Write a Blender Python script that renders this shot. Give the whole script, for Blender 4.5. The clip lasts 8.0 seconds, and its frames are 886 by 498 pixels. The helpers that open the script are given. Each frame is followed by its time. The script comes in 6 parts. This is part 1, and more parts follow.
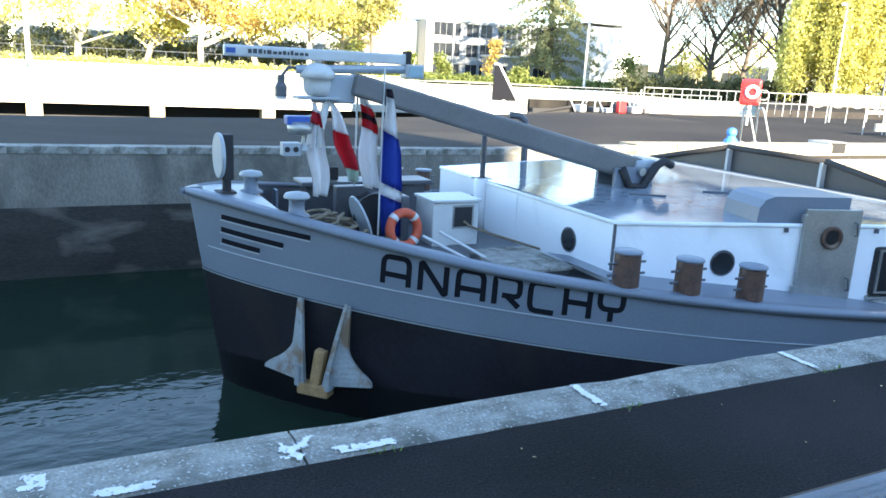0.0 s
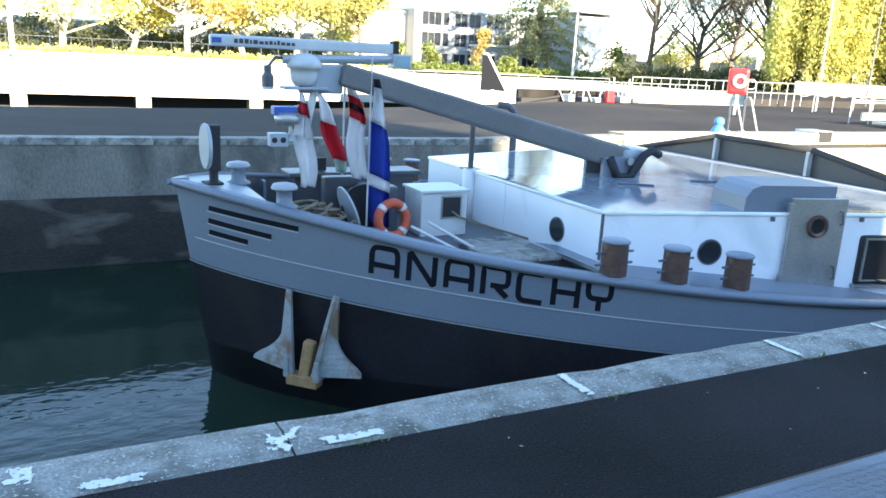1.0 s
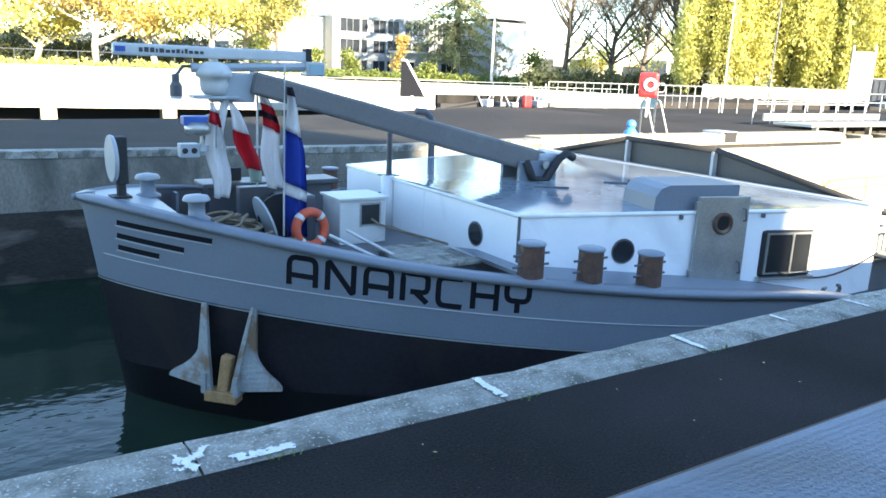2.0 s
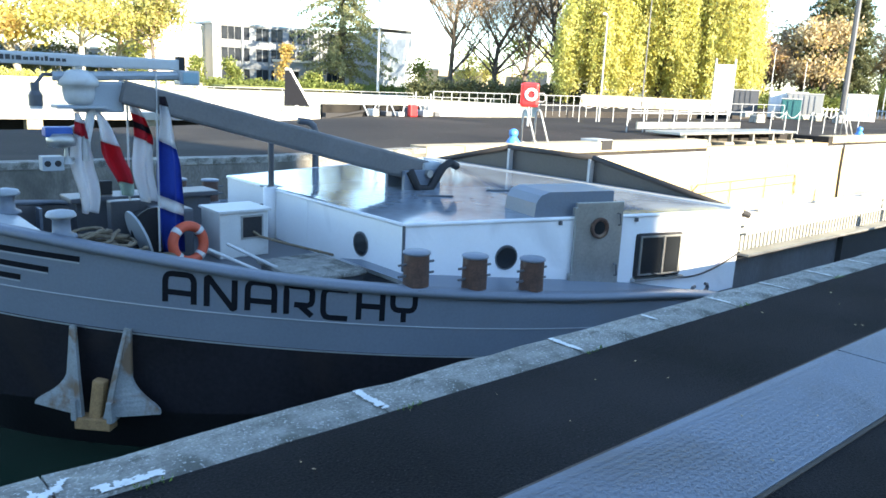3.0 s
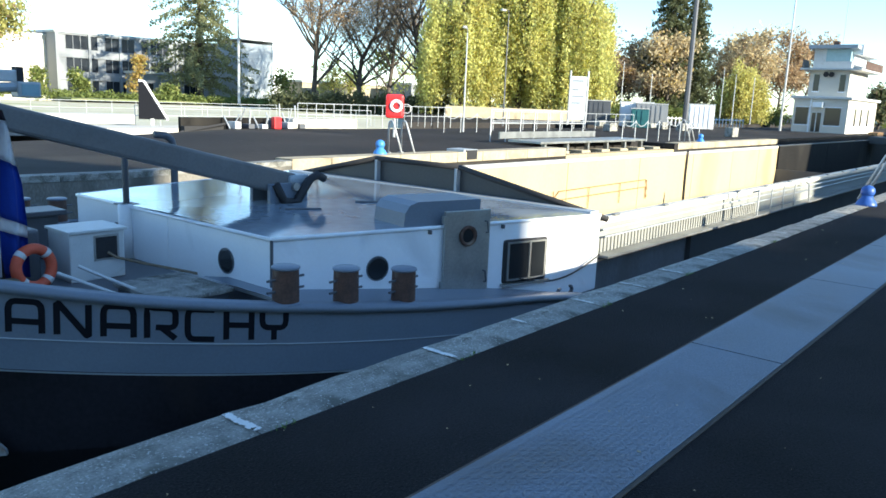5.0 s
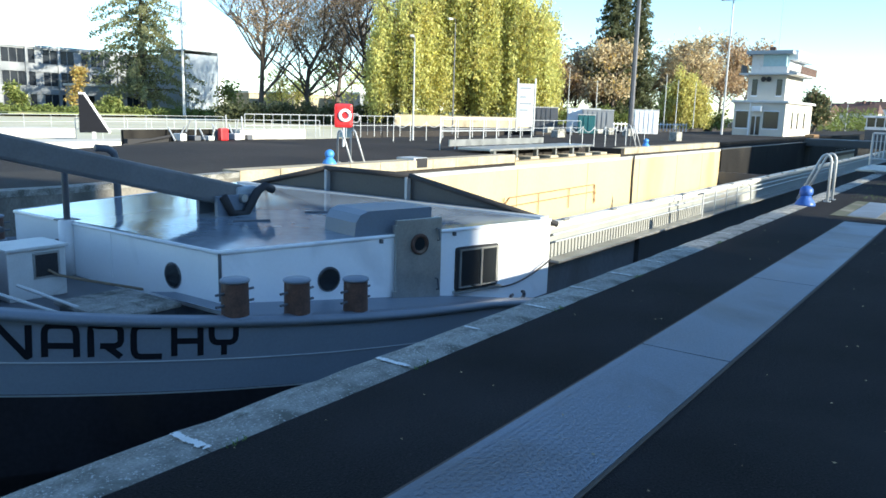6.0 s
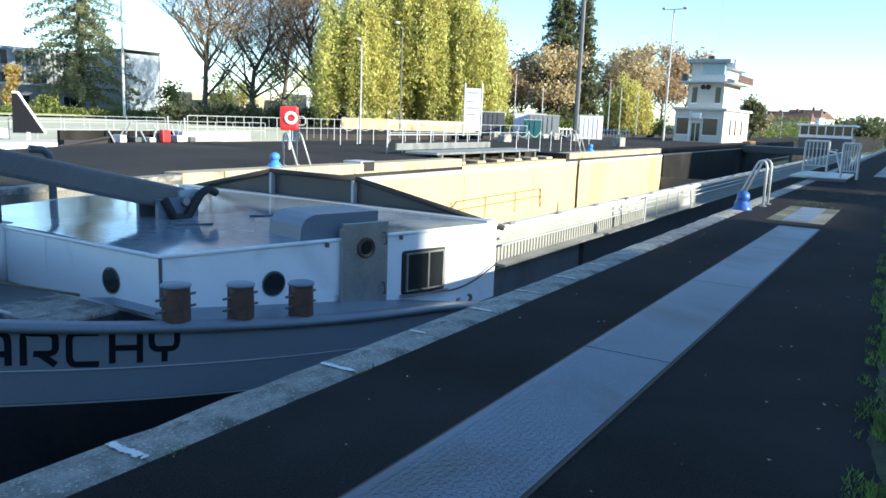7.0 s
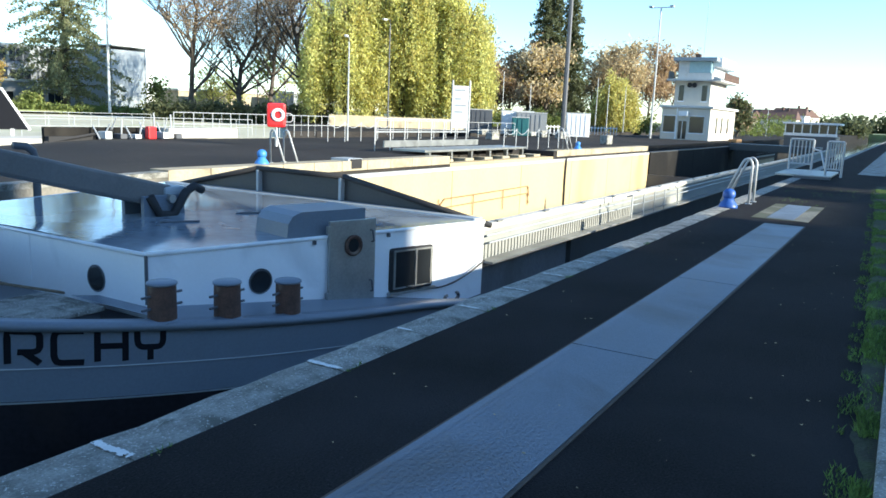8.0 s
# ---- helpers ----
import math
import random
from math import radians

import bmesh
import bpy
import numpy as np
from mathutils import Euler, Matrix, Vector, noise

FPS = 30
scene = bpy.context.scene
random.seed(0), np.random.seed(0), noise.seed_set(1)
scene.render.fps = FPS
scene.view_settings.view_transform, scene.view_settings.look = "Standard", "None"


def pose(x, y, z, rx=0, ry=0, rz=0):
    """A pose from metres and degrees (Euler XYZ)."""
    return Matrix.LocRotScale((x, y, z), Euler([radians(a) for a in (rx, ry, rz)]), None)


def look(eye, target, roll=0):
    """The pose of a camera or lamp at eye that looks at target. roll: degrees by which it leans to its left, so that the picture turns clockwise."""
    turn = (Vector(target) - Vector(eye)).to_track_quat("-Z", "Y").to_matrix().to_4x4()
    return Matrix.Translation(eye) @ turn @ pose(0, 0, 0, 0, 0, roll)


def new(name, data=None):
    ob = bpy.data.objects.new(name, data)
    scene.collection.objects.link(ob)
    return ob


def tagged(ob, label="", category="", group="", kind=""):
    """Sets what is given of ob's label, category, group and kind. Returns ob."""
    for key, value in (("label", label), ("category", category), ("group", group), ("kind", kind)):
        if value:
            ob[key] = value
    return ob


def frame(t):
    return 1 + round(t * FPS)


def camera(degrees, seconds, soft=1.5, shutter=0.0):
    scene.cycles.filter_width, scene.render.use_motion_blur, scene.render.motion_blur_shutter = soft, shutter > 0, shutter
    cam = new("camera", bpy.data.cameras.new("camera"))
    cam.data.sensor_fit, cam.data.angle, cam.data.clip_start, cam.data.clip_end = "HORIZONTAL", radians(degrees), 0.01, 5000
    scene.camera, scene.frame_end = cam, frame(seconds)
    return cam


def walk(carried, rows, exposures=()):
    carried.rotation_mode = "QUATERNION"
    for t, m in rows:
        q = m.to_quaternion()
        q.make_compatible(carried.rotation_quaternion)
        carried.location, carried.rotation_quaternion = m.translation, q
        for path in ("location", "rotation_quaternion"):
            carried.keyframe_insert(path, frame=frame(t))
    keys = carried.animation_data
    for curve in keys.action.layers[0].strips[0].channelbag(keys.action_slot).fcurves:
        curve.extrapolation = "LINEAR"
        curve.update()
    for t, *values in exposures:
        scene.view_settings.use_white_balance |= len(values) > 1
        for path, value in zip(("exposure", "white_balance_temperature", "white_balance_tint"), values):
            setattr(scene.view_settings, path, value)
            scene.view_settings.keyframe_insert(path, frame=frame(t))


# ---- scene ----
cam = camera(60.3, 8.0, soft=1.6)
PATH = [
    (0.0, pose(-0.256, 0.076, 1.783, 76.61, -2.85, -25.44)),
    (0.5, pose(-0.252, 0.074, 1.783, 76.18, -2.65, -25.70)),
    (1.0, pose(-0.244, 0.069, 1.785, 75.92, -2.77, -26.27)),
    (1.2, pose(-0.236, 0.065, 1.786, 75.95, -2.53, -26.82)),
    (2.3, pose(-0.122, 0.001, 1.802, 76.99, -2.22, -34.70)),
    (2.5, pose(-0.097, -0.013, 1.805, 77.23, -2.14, -36.42)),
    (3.0, pose(-0.088, -0.005, 1.802, 77.66, -2.55, -40.40)),
    (3.5, pose(-0.080, 0.002, 1.799, 78.09, -2.71, -43.47)),
    (4.0, pose(-0.073, 0.008, 1.797, 78.45, -3.20, -46.57)),
    (4.5, pose(-0.068, 0.013, 1.795, 78.62, -2.92, -48.58)),
    (6.0, pose(-0.033, 0.019, 1.787, 79.68, -1.60, -54.07)),
    (6.5, pose(-0.019, 0.022, 1.785, 79.88, -1.76, -56.16)),
    (7.0, pose(-0.019, 0.009, 1.787, 80.09, -2.20, -57.95)),
    (7.5, pose(-0.019, 0.006, 1.788, 80.09, -2.41, -58.37)),
    (8.0, pose(-0.019, 0.002, 1.789, 79.93, -2.35, -58.85)),
]
walk(cam, PATH, exposures=[(0.0, 2.77, 7350, 8), (2.5, 2.62, 7250, 7), (3.2, 2.26, 7150, 7), (4.0, 1.88, 6950, 5), (5.0, 1.53, 6400, 3), (8.0, 1.43, 6250, 3)])

# ---- light: low autumn sun from behind the near bank ----
SUN_EL, SUN_AZ = 18.0, 176.0   # azimuth clockwise from +y
sun_to = Vector((math.sin(radians(SUN_AZ)) * math.cos(radians(SUN_EL)), math.cos(radians(SUN_AZ)) * math.cos(radians(SUN_EL)), math.sin(radians(SUN_EL))))
world = bpy.data.worlds.new("sky")
scene.world = world
world.use_nodes = True
wn = world.node_tree.nodes
sky = wn.new("ShaderNodeTexSky")
sky.sky_type, sky.sun_disc = "NISHITA", False
sky.sun_elevation, sky.sun_rotation = radians(SUN_EL), radians(SUN_AZ)
sky.air_density, sky.dust_density, sky.ozone_density = 0.85, 0.0, 3.0
world.node_tree.links.new(sky.outputs[0], wn["Background"].inputs[0])
wn["Background"].inputs[1].default_value = 0.13
lamp = bpy.data.lights.new("sun", "SUN")
lamp.energy, lamp.angle, lamp.color = 4.2, radians(0.6), (1.0, 0.9, 0.76)
new("sun", lamp).matrix_world = look(sun_to * 60, (0, 0, 0))


# ---- materials ----
def material(name, color, rough=0.7, metal=0.0, vary=0.15, scale=3.0, bump=0.2, fine=40.0, stain=None, stain_at=0.6, stretch=(1, 1, 1), island=0.0, spec=0.5, speck=None):
    """A node material: base colour with two scales of variation, optional stains, and a fine bump."""
    m = bpy.data.materials.new(name)
    m.use_nodes = True
    n, l = m.node_tree.nodes, m.node_tree.links
    b = n["Principled BSDF"]
    co = n.new("ShaderNodeTexCoord")
    mp = n.new("ShaderNodeMapping")
    mp.inputs["Scale"].default_value = stretch
    l.new(co.outputs["Object"], mp.inputs["Vector"])
    big, small = n.new("ShaderNodeTexNoise"), n.new("ShaderNodeTexNoise")
    for tex, sc, de in ((big, scale, 6), (small, fine, 4)):
        tex.inputs["Scale"].default_value, tex.inputs["Detail"].default_value = sc, de
        l.new(mp.outputs[0], tex.inputs["Vector"])
    mix = n.new("ShaderNodeMix")
    mix.data_type = "RGBA"
    dark = [c * (1 - vary) for c in color]
    light = [min(1, c * (1 + vary)) for c in color]
    mix.inputs[6].default_value, mix.inputs[7].default_value = (*dark, 1), (*light, 1)
    add = n.new("ShaderNodeMath")
    add.operation = "MULTIPLY_ADD"
    add.inputs[1].default_value, add.inputs[2].default_value = 0.45, 0.0
    l.new(small.outputs[0], add.inputs[0])
    add2 = n.new("ShaderNodeMath")
    add2.operation = "MULTIPLY_ADD"
    add2.inputs[1].default_value = 0.55
    l.new(big.outputs[0], add2.inputs[0])
    l.new(add.outputs[0], add2.inputs[2])
    ramp = n.new("ShaderNodeMapRange")
    ramp.inputs[1].default_value, ramp.inputs[2].default_value = 0.32, 0.68
    l.new(add2.outputs[0], ramp.inputs[0])
    l.new(ramp.outputs[0], mix.inputs[0])
    out = mix.outputs[2]
    if stain:
        st = n.new("ShaderNodeTexNoise")
        st.inputs["Scale"].default_value, st.inputs["Detail"].default_value, st.inputs["Distortion"].default_value = scale * 0.6, 8, 0.6
        l.new(mp.outputs[0], st.inputs["Vector"])
        sr = n.new("ShaderNodeMapRange")
        sr.inputs[1].default_value, sr.inputs[2].default_value = stain_at - 0.06, stain_at + 0.08
        l.new(st.outputs[0], sr.inputs[0])
        m2 = n.new("ShaderNodeMix")
        m2.data_type = "RGBA"
        l.new(sr.outputs[0], m2.inputs[0])
        l.new(out, m2.inputs[6])
        m2.inputs[7].default_value = (*stain, 1)
        out = m2.outputs[2]
    if speck:
        tone, sc, at = speck
        sk = n.new("ShaderNodeTexNoise")
        sk.inputs["Scale"].default_value, sk.inputs["Detail"].default_value = sc, 2
        l.new(mp.outputs[0], sk.inputs["Vector"])
        kr = n.new("ShaderNodeMapRange")
        kr.inputs[1].default_value, kr.inputs[2].default_value = at, at + 0.03
        l.new(sk.outputs[0], kr.inputs[0])
        m3 = n.new("ShaderNodeMix")
        m3.data_type = "RGBA"
        l.new(kr.outputs[0], m3.inputs[0])
        l.new(out, m3.inputs[6])
        m3.inputs[7].default_value = (*tone, 1)
        out = m3.outputs[2]
    if island:
        rnd, obr = n.new("ShaderNodeNewGeometry"), n.new("ShaderNodeObjectInfo")
        sm = n.new("ShaderNodeMath")
        l.new(rnd.outputs["Random Per Island"], sm.inputs[0])
        l.new(obr.outputs["Random"], sm.inputs[1])
        fr = n.new("ShaderNodeMath")
        fr.operation = "FRACT"
        l.new(sm.outputs[0], fr.inputs[0])
        rr = n.new("ShaderNodeMapRange")
        rr.inputs[3].default_value, rr.inputs[4].default_value = 1 - island, 1 + island
        l.new(fr.outputs[0], rr.inputs[0])
        hv = n.new("ShaderNodeHueSaturation")
        l.new(out, hv.inputs["Color"])
        l.new(rr.outputs[0], hv.inputs["Value"])
        out = hv.outputs[0]
    l.new(out, b.inputs["Base Color"])
    b.inputs["Roughness"].default_value, b.inputs["Metallic"].default_value = rough, metal
    b.inputs["Specular IOR Level"].default_value = spec
    rv = n.new("ShaderNodeMapRange")
    rv.inputs[3].default_value, rv.inputs[4].default_value = max(0.02, rough - 0.12), min(1, rough + 0.12)
    l.new(big.outputs[0], rv.inputs[0])
    l.new(rv.outputs[0], b.inputs["Roughness"])
    if bump:
        bp = n.new("ShaderNodeBump")
        bp.inputs["Strength"].default_value, bp.inputs["Distance"].default_value = bump, 0.02
        l.new(small.outputs[0], bp.inputs["Height"])
        l.new(bp.outputs[0], b.inputs["Normal"])
    return m


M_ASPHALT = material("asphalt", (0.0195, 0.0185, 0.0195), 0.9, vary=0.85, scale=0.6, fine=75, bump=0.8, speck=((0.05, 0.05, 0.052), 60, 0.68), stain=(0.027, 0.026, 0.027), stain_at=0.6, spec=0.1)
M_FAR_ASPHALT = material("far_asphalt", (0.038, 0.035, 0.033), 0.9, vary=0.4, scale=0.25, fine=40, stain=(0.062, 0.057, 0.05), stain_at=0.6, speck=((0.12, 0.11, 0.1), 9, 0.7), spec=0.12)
M_COPING = material("coping_concrete", (0.3, 0.295, 0.265), 0.9, vary=0.5, scale=5, fine=60, bump=0.9, speck=((0.52, 0.51, 0.48), 58, 0.62), stain=(0.125, 0.125, 0.105), stain_at=0.555, island=0.14)
M_WALL = material("lock_wall_concrete", (0.2, 0.187, 0.16), 0.92, vary=0.4, scale=1.2, fine=25, bump=0.5, stain=(0.095, 0.092, 0.078), stain_at=0.555, stretch=(1, 1, 0.5))
M_WALL_WET = material("wet_wall_concrete", (0.03, 0.027, 0.023), 0.7, vary=0.6, scale=1.0, fine=14, bump=0.6, stain=(0.17, 0.145, 0.12), stain_at=0.6, stretch=(0.8, 0.8, 2.2))
# near-black that stands in for shade on the surfaces it covers
M_SHADEWALL = material("shade_black_wall", (0.016, 0.015, 0.014), 0.85, vary=0.5, scale=0.8, fine=14, bump=0.5, stain=(0.035, 0.032, 0.028), stain_at=0.6, stretch=(1, 1, 0.4), spec=0.15)
M_HOLD = material("hold_side_paint", (0.15, 0.155, 0.165), 0.6, vary=0.25, scale=1.2, fine=25, bump=0.15, stain=(0.09, 0.08, 0.075), stain_at=0.58, stretch=(1, 1, 0.4))
M_COAMING = material("pale_coaming_paint", (0.3, 0.31, 0.29), 0.6, vary=0.12, scale=1.5, fine=25, bump=0.1, stain=(0.3, 0.29, 0.26), stain_at=0.62, stretch=(1, 1, 0.4))
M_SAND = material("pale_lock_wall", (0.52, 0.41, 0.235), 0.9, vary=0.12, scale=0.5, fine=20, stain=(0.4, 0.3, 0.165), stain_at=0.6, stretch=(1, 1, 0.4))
M_PALE = material("pale_concrete", (0.6, 0.57, 0.5), 0.9, vary=0.15, scale=0.6, fine=20)
M_APRON = material("sunlit_apron", (0.56, 0.53, 0.39), 0.95, vary=0.25, scale=0.15, fine=4, stain=(0.4, 0.42, 0.2), stain_at=0.6)
M_BOARD = material("dark_steel_board", (0.052, 0.054, 0.056), 0.5, vary=0.2, scale=1.5, fine=20, bump=0.06)
M_PLATE = material("chequer_plate_steel", (0.185, 0.218, 0.265), 0.5, metal=0.45, vary=0.22, scale=1.3, fine=60, stain=(0.14, 0.152, 0.17), stain_at=0.57, island=0.06)
M_FRAME = material("rusty_edge_iron", (0.085, 0.066, 0.05), 0.8, vary=0.3, scale=8)
M_PAINT = material("worn_white_paint", (0.74, 0.74, 0.72), 0.8, vary=0.12, scale=12, stain=(0.5, 0.5, 0.48), stain_at=0.62)
M_GREY = material("grey_hull_paint", (0.17, 0.202, 0.247), 0.42, vary=0.1, scale=0.8, fine=30, bump=0.04, stain=(0.165, 0.19, 0.225), stain_at=0.63)
M_DARKGREY = material("dark_grey_paint", (0.095, 0.102, 0.115), 0.45, vary=0.12, scale=1.5, fine=30, bump=0.06)
M_BOOM = material("boom_grey_paint", (0.15, 0.146, 0.143), 0.5, vary=0.18, scale=1.2, fine=25, bump=0.08, stain=(0.22, 0.21, 0.2), stain_at=0.62)
M_WETBLACK = material("wet_black_hull", (0.005, 0.005, 0.006), 0.35, vary=0.5, scale=1.5, fine=20, bump=0.2, spec=0.3)
M_LIGHTGREY = material("light_grey_paint", (0.36, 0.4, 0.43), 0.45, vary=0.08, scale=3, bump=0.05)
M_BLACK = material("black_hull_paint", (0.0125, 0.012, 0.0155), 0.6, vary=0.5, scale=0.9, fine=20, bump=0.15, stain=(0.024, 0.019, 0.018), stain_at=0.6, spec=0.25)
M_LETTER = material("black_lettering", (0.01, 0.011, 0.015), 0.75, vary=0.2, bump=0, spec=0.1)
M_WHITE = material("white_cabin_paint", (0.86, 0.88, 0.9), 0.4, vary=0.03, scale=1.5, fine=25, bump=0.03, stain=(0.72, 0.74, 0.76), stain_at=0.66)
M_OFFWHITE = material("off_white_enamel", (0.58, 0.59, 0.58), 0.45, vary=0.08, scale=4, bump=0.05, stain=(0.5, 0.48, 0.44), stain_at=0.66)
M_ROOF = material("wet_grey_roof", (0.21, 0.25, 0.295), 0.02, vary=0.25, scale=0.7, fine=5, bump=0.05, stain=(0.33, 0.38, 0.42), stain_at=0.56)
M_RUST = material("rusty_brown_steel", (0.085, 0.043, 0.029), 0.75, vary=0.5, scale=6, fine=40, stain=(0.2, 0.14, 0.1), stain_at=0.6)
M_STEEL = material("brushed_steel", (0.42, 0.42, 0.4), 0.42, metal=0.75, vary=0.18, scale=3, fine=25, bump=0.06, stain=(0.3, 0.3, 0.28), stain_at=0.62)
M_GALV = material("galvanised_steel", (0.46, 0.48, 0.49), 0.5, metal=0.3, vary=0.1, scale=6, bump=0.05)
M_BLUE = material("blue_paint", (0.03, 0.1, 0.36), 0.45, vary=0.2, scale=8, bump=0.1)
M_SKYBLUE = material("light_blue_paint", (0.06, 0.24, 0.62), 0.45, vary=0.15, scale=8, bump=0.1)
M_TEAL = material("teal_container_paint", (0.03, 0.14, 0.15), 0.55, vary=0.15, scale=2, bump=0.1)
M_RED = material("red_plastic", (0.72, 0.03, 0.035), 0.4, vary=0.08, scale=5, bump=0)
M_ORANGE = material("orange_lifebuoy", (0.62, 0.1, 0.045), 0.6, vary=0.12, scale=8, bump=0.1)
M_ROPE = material("mooring_rope", (0.24, 0.19, 0.13), 0.95, vary=0.3, scale=12, fine=90, bump=0.8)
# also stands in for shade on the second lock wall
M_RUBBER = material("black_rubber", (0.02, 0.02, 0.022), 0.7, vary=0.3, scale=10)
M_YELLOW_RUST = material("ochre_rusted_steel", (0.34, 0.2, 0.09), 0.8, vary=0.35, scale=9, fine=50)
M_ANCHOR = material("anchor_grey_steel", (0.28, 0.3, 0.3), 0.7, vary=0.2, scale=5, stain=(0.2, 0.13, 0.08), stain_at=0.57)
M_GLASS = material("dark_window_glass", (0.02, 0.023, 0.026), 0.06, vary=0.1, bump=0)
M_CLOTH_W = material("white_flag_cloth", (0.78, 0.78, 0.8), 0.9, vary=0.05, scale=8, bump=0.1)
M_CLOTH_B = material("blue_flag_cloth", (0.02, 0.07, 0.4), 0.9, vary=0.1, scale=8, bump=0.1)
M_CLOTH_R = material("red_flag_cloth", (0.6, 0.03, 0.05), 0.9, vary=0.1, scale=8, bump=0.1)
M_CLOTH_G = material("pale_green_flag_cloth", (0.5, 0.6, 0.54), 0.9, vary=0.15, scale=8, bump=0.1)
M_CLOTH_K = material("black_flag_cloth", (0.03, 0.02, 0.03), 0.9, vary=0.1, scale=8, bump=0.1)
M_GRASS = material("grass_blades", (0.12, 0.2, 0.04), 0.8, vary=0.4, scale=2, fine=30, bump=0, island=0.4)
M_TURF = material("turf", (0.17, 0.2, 0.08), 0.95, vary=0.4, scale=0.4, fine=8, stain=(0.2, 0.19, 0.1), stain_at=0.58)
M_SOIL = material("mossy_soil", (0.035, 0.037, 0.02), 0.95, vary=0.5, scale=5, fine=50, bump=1.0, stain=(0.05, 0.07, 0.02), stain_at=0.55)
M_BARK = material("bark", (0.1, 0.082, 0.065), 0.9, vary=0.35, scale=3, fine=20, bump=0.8, stretch=(1, 1, 0.3))
M_PALEBARK = material("pale_bark", (0.4, 0.37, 0.3), 0.9, vary=0.3, scale=2, fine=12, bump=0.4)
M_BRICKRED = material("red_roof_tile", (0.13, 0.075, 0.06), 0.85, vary=0.25, scale=1, fine=8)
M_RENDER = material("cream_render", (0.66, 0.62, 0.54), 0.85, vary=0.08, scale=0.5, fine=12)
M_PANE = material("pale_window_glass", (0.03, 0.036, 0.045), 0.2, vary=0.3, scale=0.4, bump=0, spec=0.25)
M_TINT = material("tinted_control_glass", (0.3, 0.45, 0.5), 0.1, vary=0.1, bump=0)
M_MOSSY = material("mossy_slab_concrete", (0.2, 0.19, 0.15), 0.9, vary=0.4, scale=1.1, fine=14, bump=0.2, stain=(0.08, 0.085, 0.05), stain_at=0.52)
M_CAP = material("ochre_cap_stone", (0.42, 0.36, 0.25), 0.9, vary=0.25, scale=1.2, fine=14, stain=(0.22, 0.18, 0.12), stain_at=0.62)
M_OFFICE = material("grey_office_concrete", (0.28, 0.295, 0.31), 0.85, vary=0.08, scale=0.3, fine=6)


def leaf_material(name, color, island=0.35):
    m = material(name, color, 0.75, vary=0.25, scale=0.8, fine=6, bump=0, island=island)
    n, l = m.node_tree.nodes, m.node_tree.links
    b = n["Principled BSDF"]
    tr = n.new("ShaderNodeBsdfTranslucent")
    src = b.inputs["Base Color"].links[0].from_socket
    l.new(src, tr.inputs["Color"])
    mx = n.new("ShaderNodeMixShader")
    mx.inputs[0].default_value = 0.48
    l.new(b.outputs[0], mx.inputs[1])
    l.new(tr.outputs[0], mx.inputs[2])
    l.new(mx.outputs[0], n["Material Output"].inputs["Surface"])
    return m


L_YELLOW = leaf_material("yellow_leaves", (0.55, 0.49, 0.15))
L_GOLD = leaf_material("golden_leaves", (0.5, 0.36, 0.12))
L_LIME = leaf_material("lime_leaves", (0.62, 0.61, 0.21))
L_GREEN = leaf_material("green_leaves", (0.18, 0.22, 0.06))
L_CONIFER = leaf_material("conifer_needles", (0.13, 0.145, 0.07))
L_CEDAR = leaf_material("cedar_needles", (0.27, 0.28, 0.14))
L_BROWN = leaf_material("russet_leaves", (0.42, 0.3, 0.18))
L_OLIVE = leaf_material("olive_leaves", (0.46, 0.44, 0.15))
L_TAN = leaf_material("tan_leaves", (0.58, 0.47, 0.28))

# water: dark green with small waves
M_WATER = bpy.data.materials.new("canal_water")
M_WATER.use_nodes = True
_n, _l = M_WATER.node_tree.nodes, M_WATER.node_tree.links
_b = _n["Principled BSDF"]
_b.inputs["Base Color"].default_value = (0.01, 0.025, 0.016, 1)
_b.inputs["Roughness"].default_value, _b.inputs["IOR"].default_value = 0.05, 1.33
_b.inputs["Specular IOR Level"].default_value = 0.38
_co, _mp = _n.new("ShaderNodeTexCoord"), _n.new("ShaderNodeMapping")
_mp.inputs["Scale"].default_value = (1.0, 1.7, 1)
_l.new(_co.outputs["Object"], _mp.inputs[0])
_w1, _w2 = _n.new("ShaderNodeTexNoise"), _n.new("ShaderNodeTexNoise")
_w1.inputs["Scale"].default_value, _w1.inputs["Detail"].default_value = 2.2, 3
_w2.inputs["Scale"].default_value, _w2.inputs["Detail"].default_value = 0.3, 2
for _w in (_w1, _w2):
    _l.new(_mp.outputs[0], _w.inputs["Vector"])
_bp, _mu = _n.new("ShaderNodeBump"), _n.new("ShaderNodeMath")
_mu.operation = "MULTIPLY"
_l.new(_w1.outputs[0], _mu.inputs[0])
# wind ripples near the quay, calm water beyond
_sx, _cy, _cm = _n.new("ShaderNodeSeparateXYZ"), _n.new("ShaderNodeMapRange"), _n.new("ShaderNodeMath")
_l.new(_co.outputs["Object"], _sx.inputs[0])
_l.new(_sx.outputs[1], _cy.inputs[0])
_cy.inputs[1].default_value, _cy.inputs[2].default_value, _cy.inputs[3].default_value, _cy.inputs[4].default_value = 8.5, 12.5, 1.0, 0.07
_cm.operation = "MULTIPLY"
_l.new(_w2.outputs[0], _cm.inputs[0])
_l.new(_cy.outputs[0], _cm.inputs[1])
_l.new(_cm.outputs[0], _mu.inputs[1])
_bp.inputs["Strength"].default_value, _bp.inputs["Distance"].default_value = 0.16, 0.3
_l.new(_mu.outputs[0], _bp.inputs["Height"])
_l.new(_bp.outputs[0], _b.inputs["Normal"])


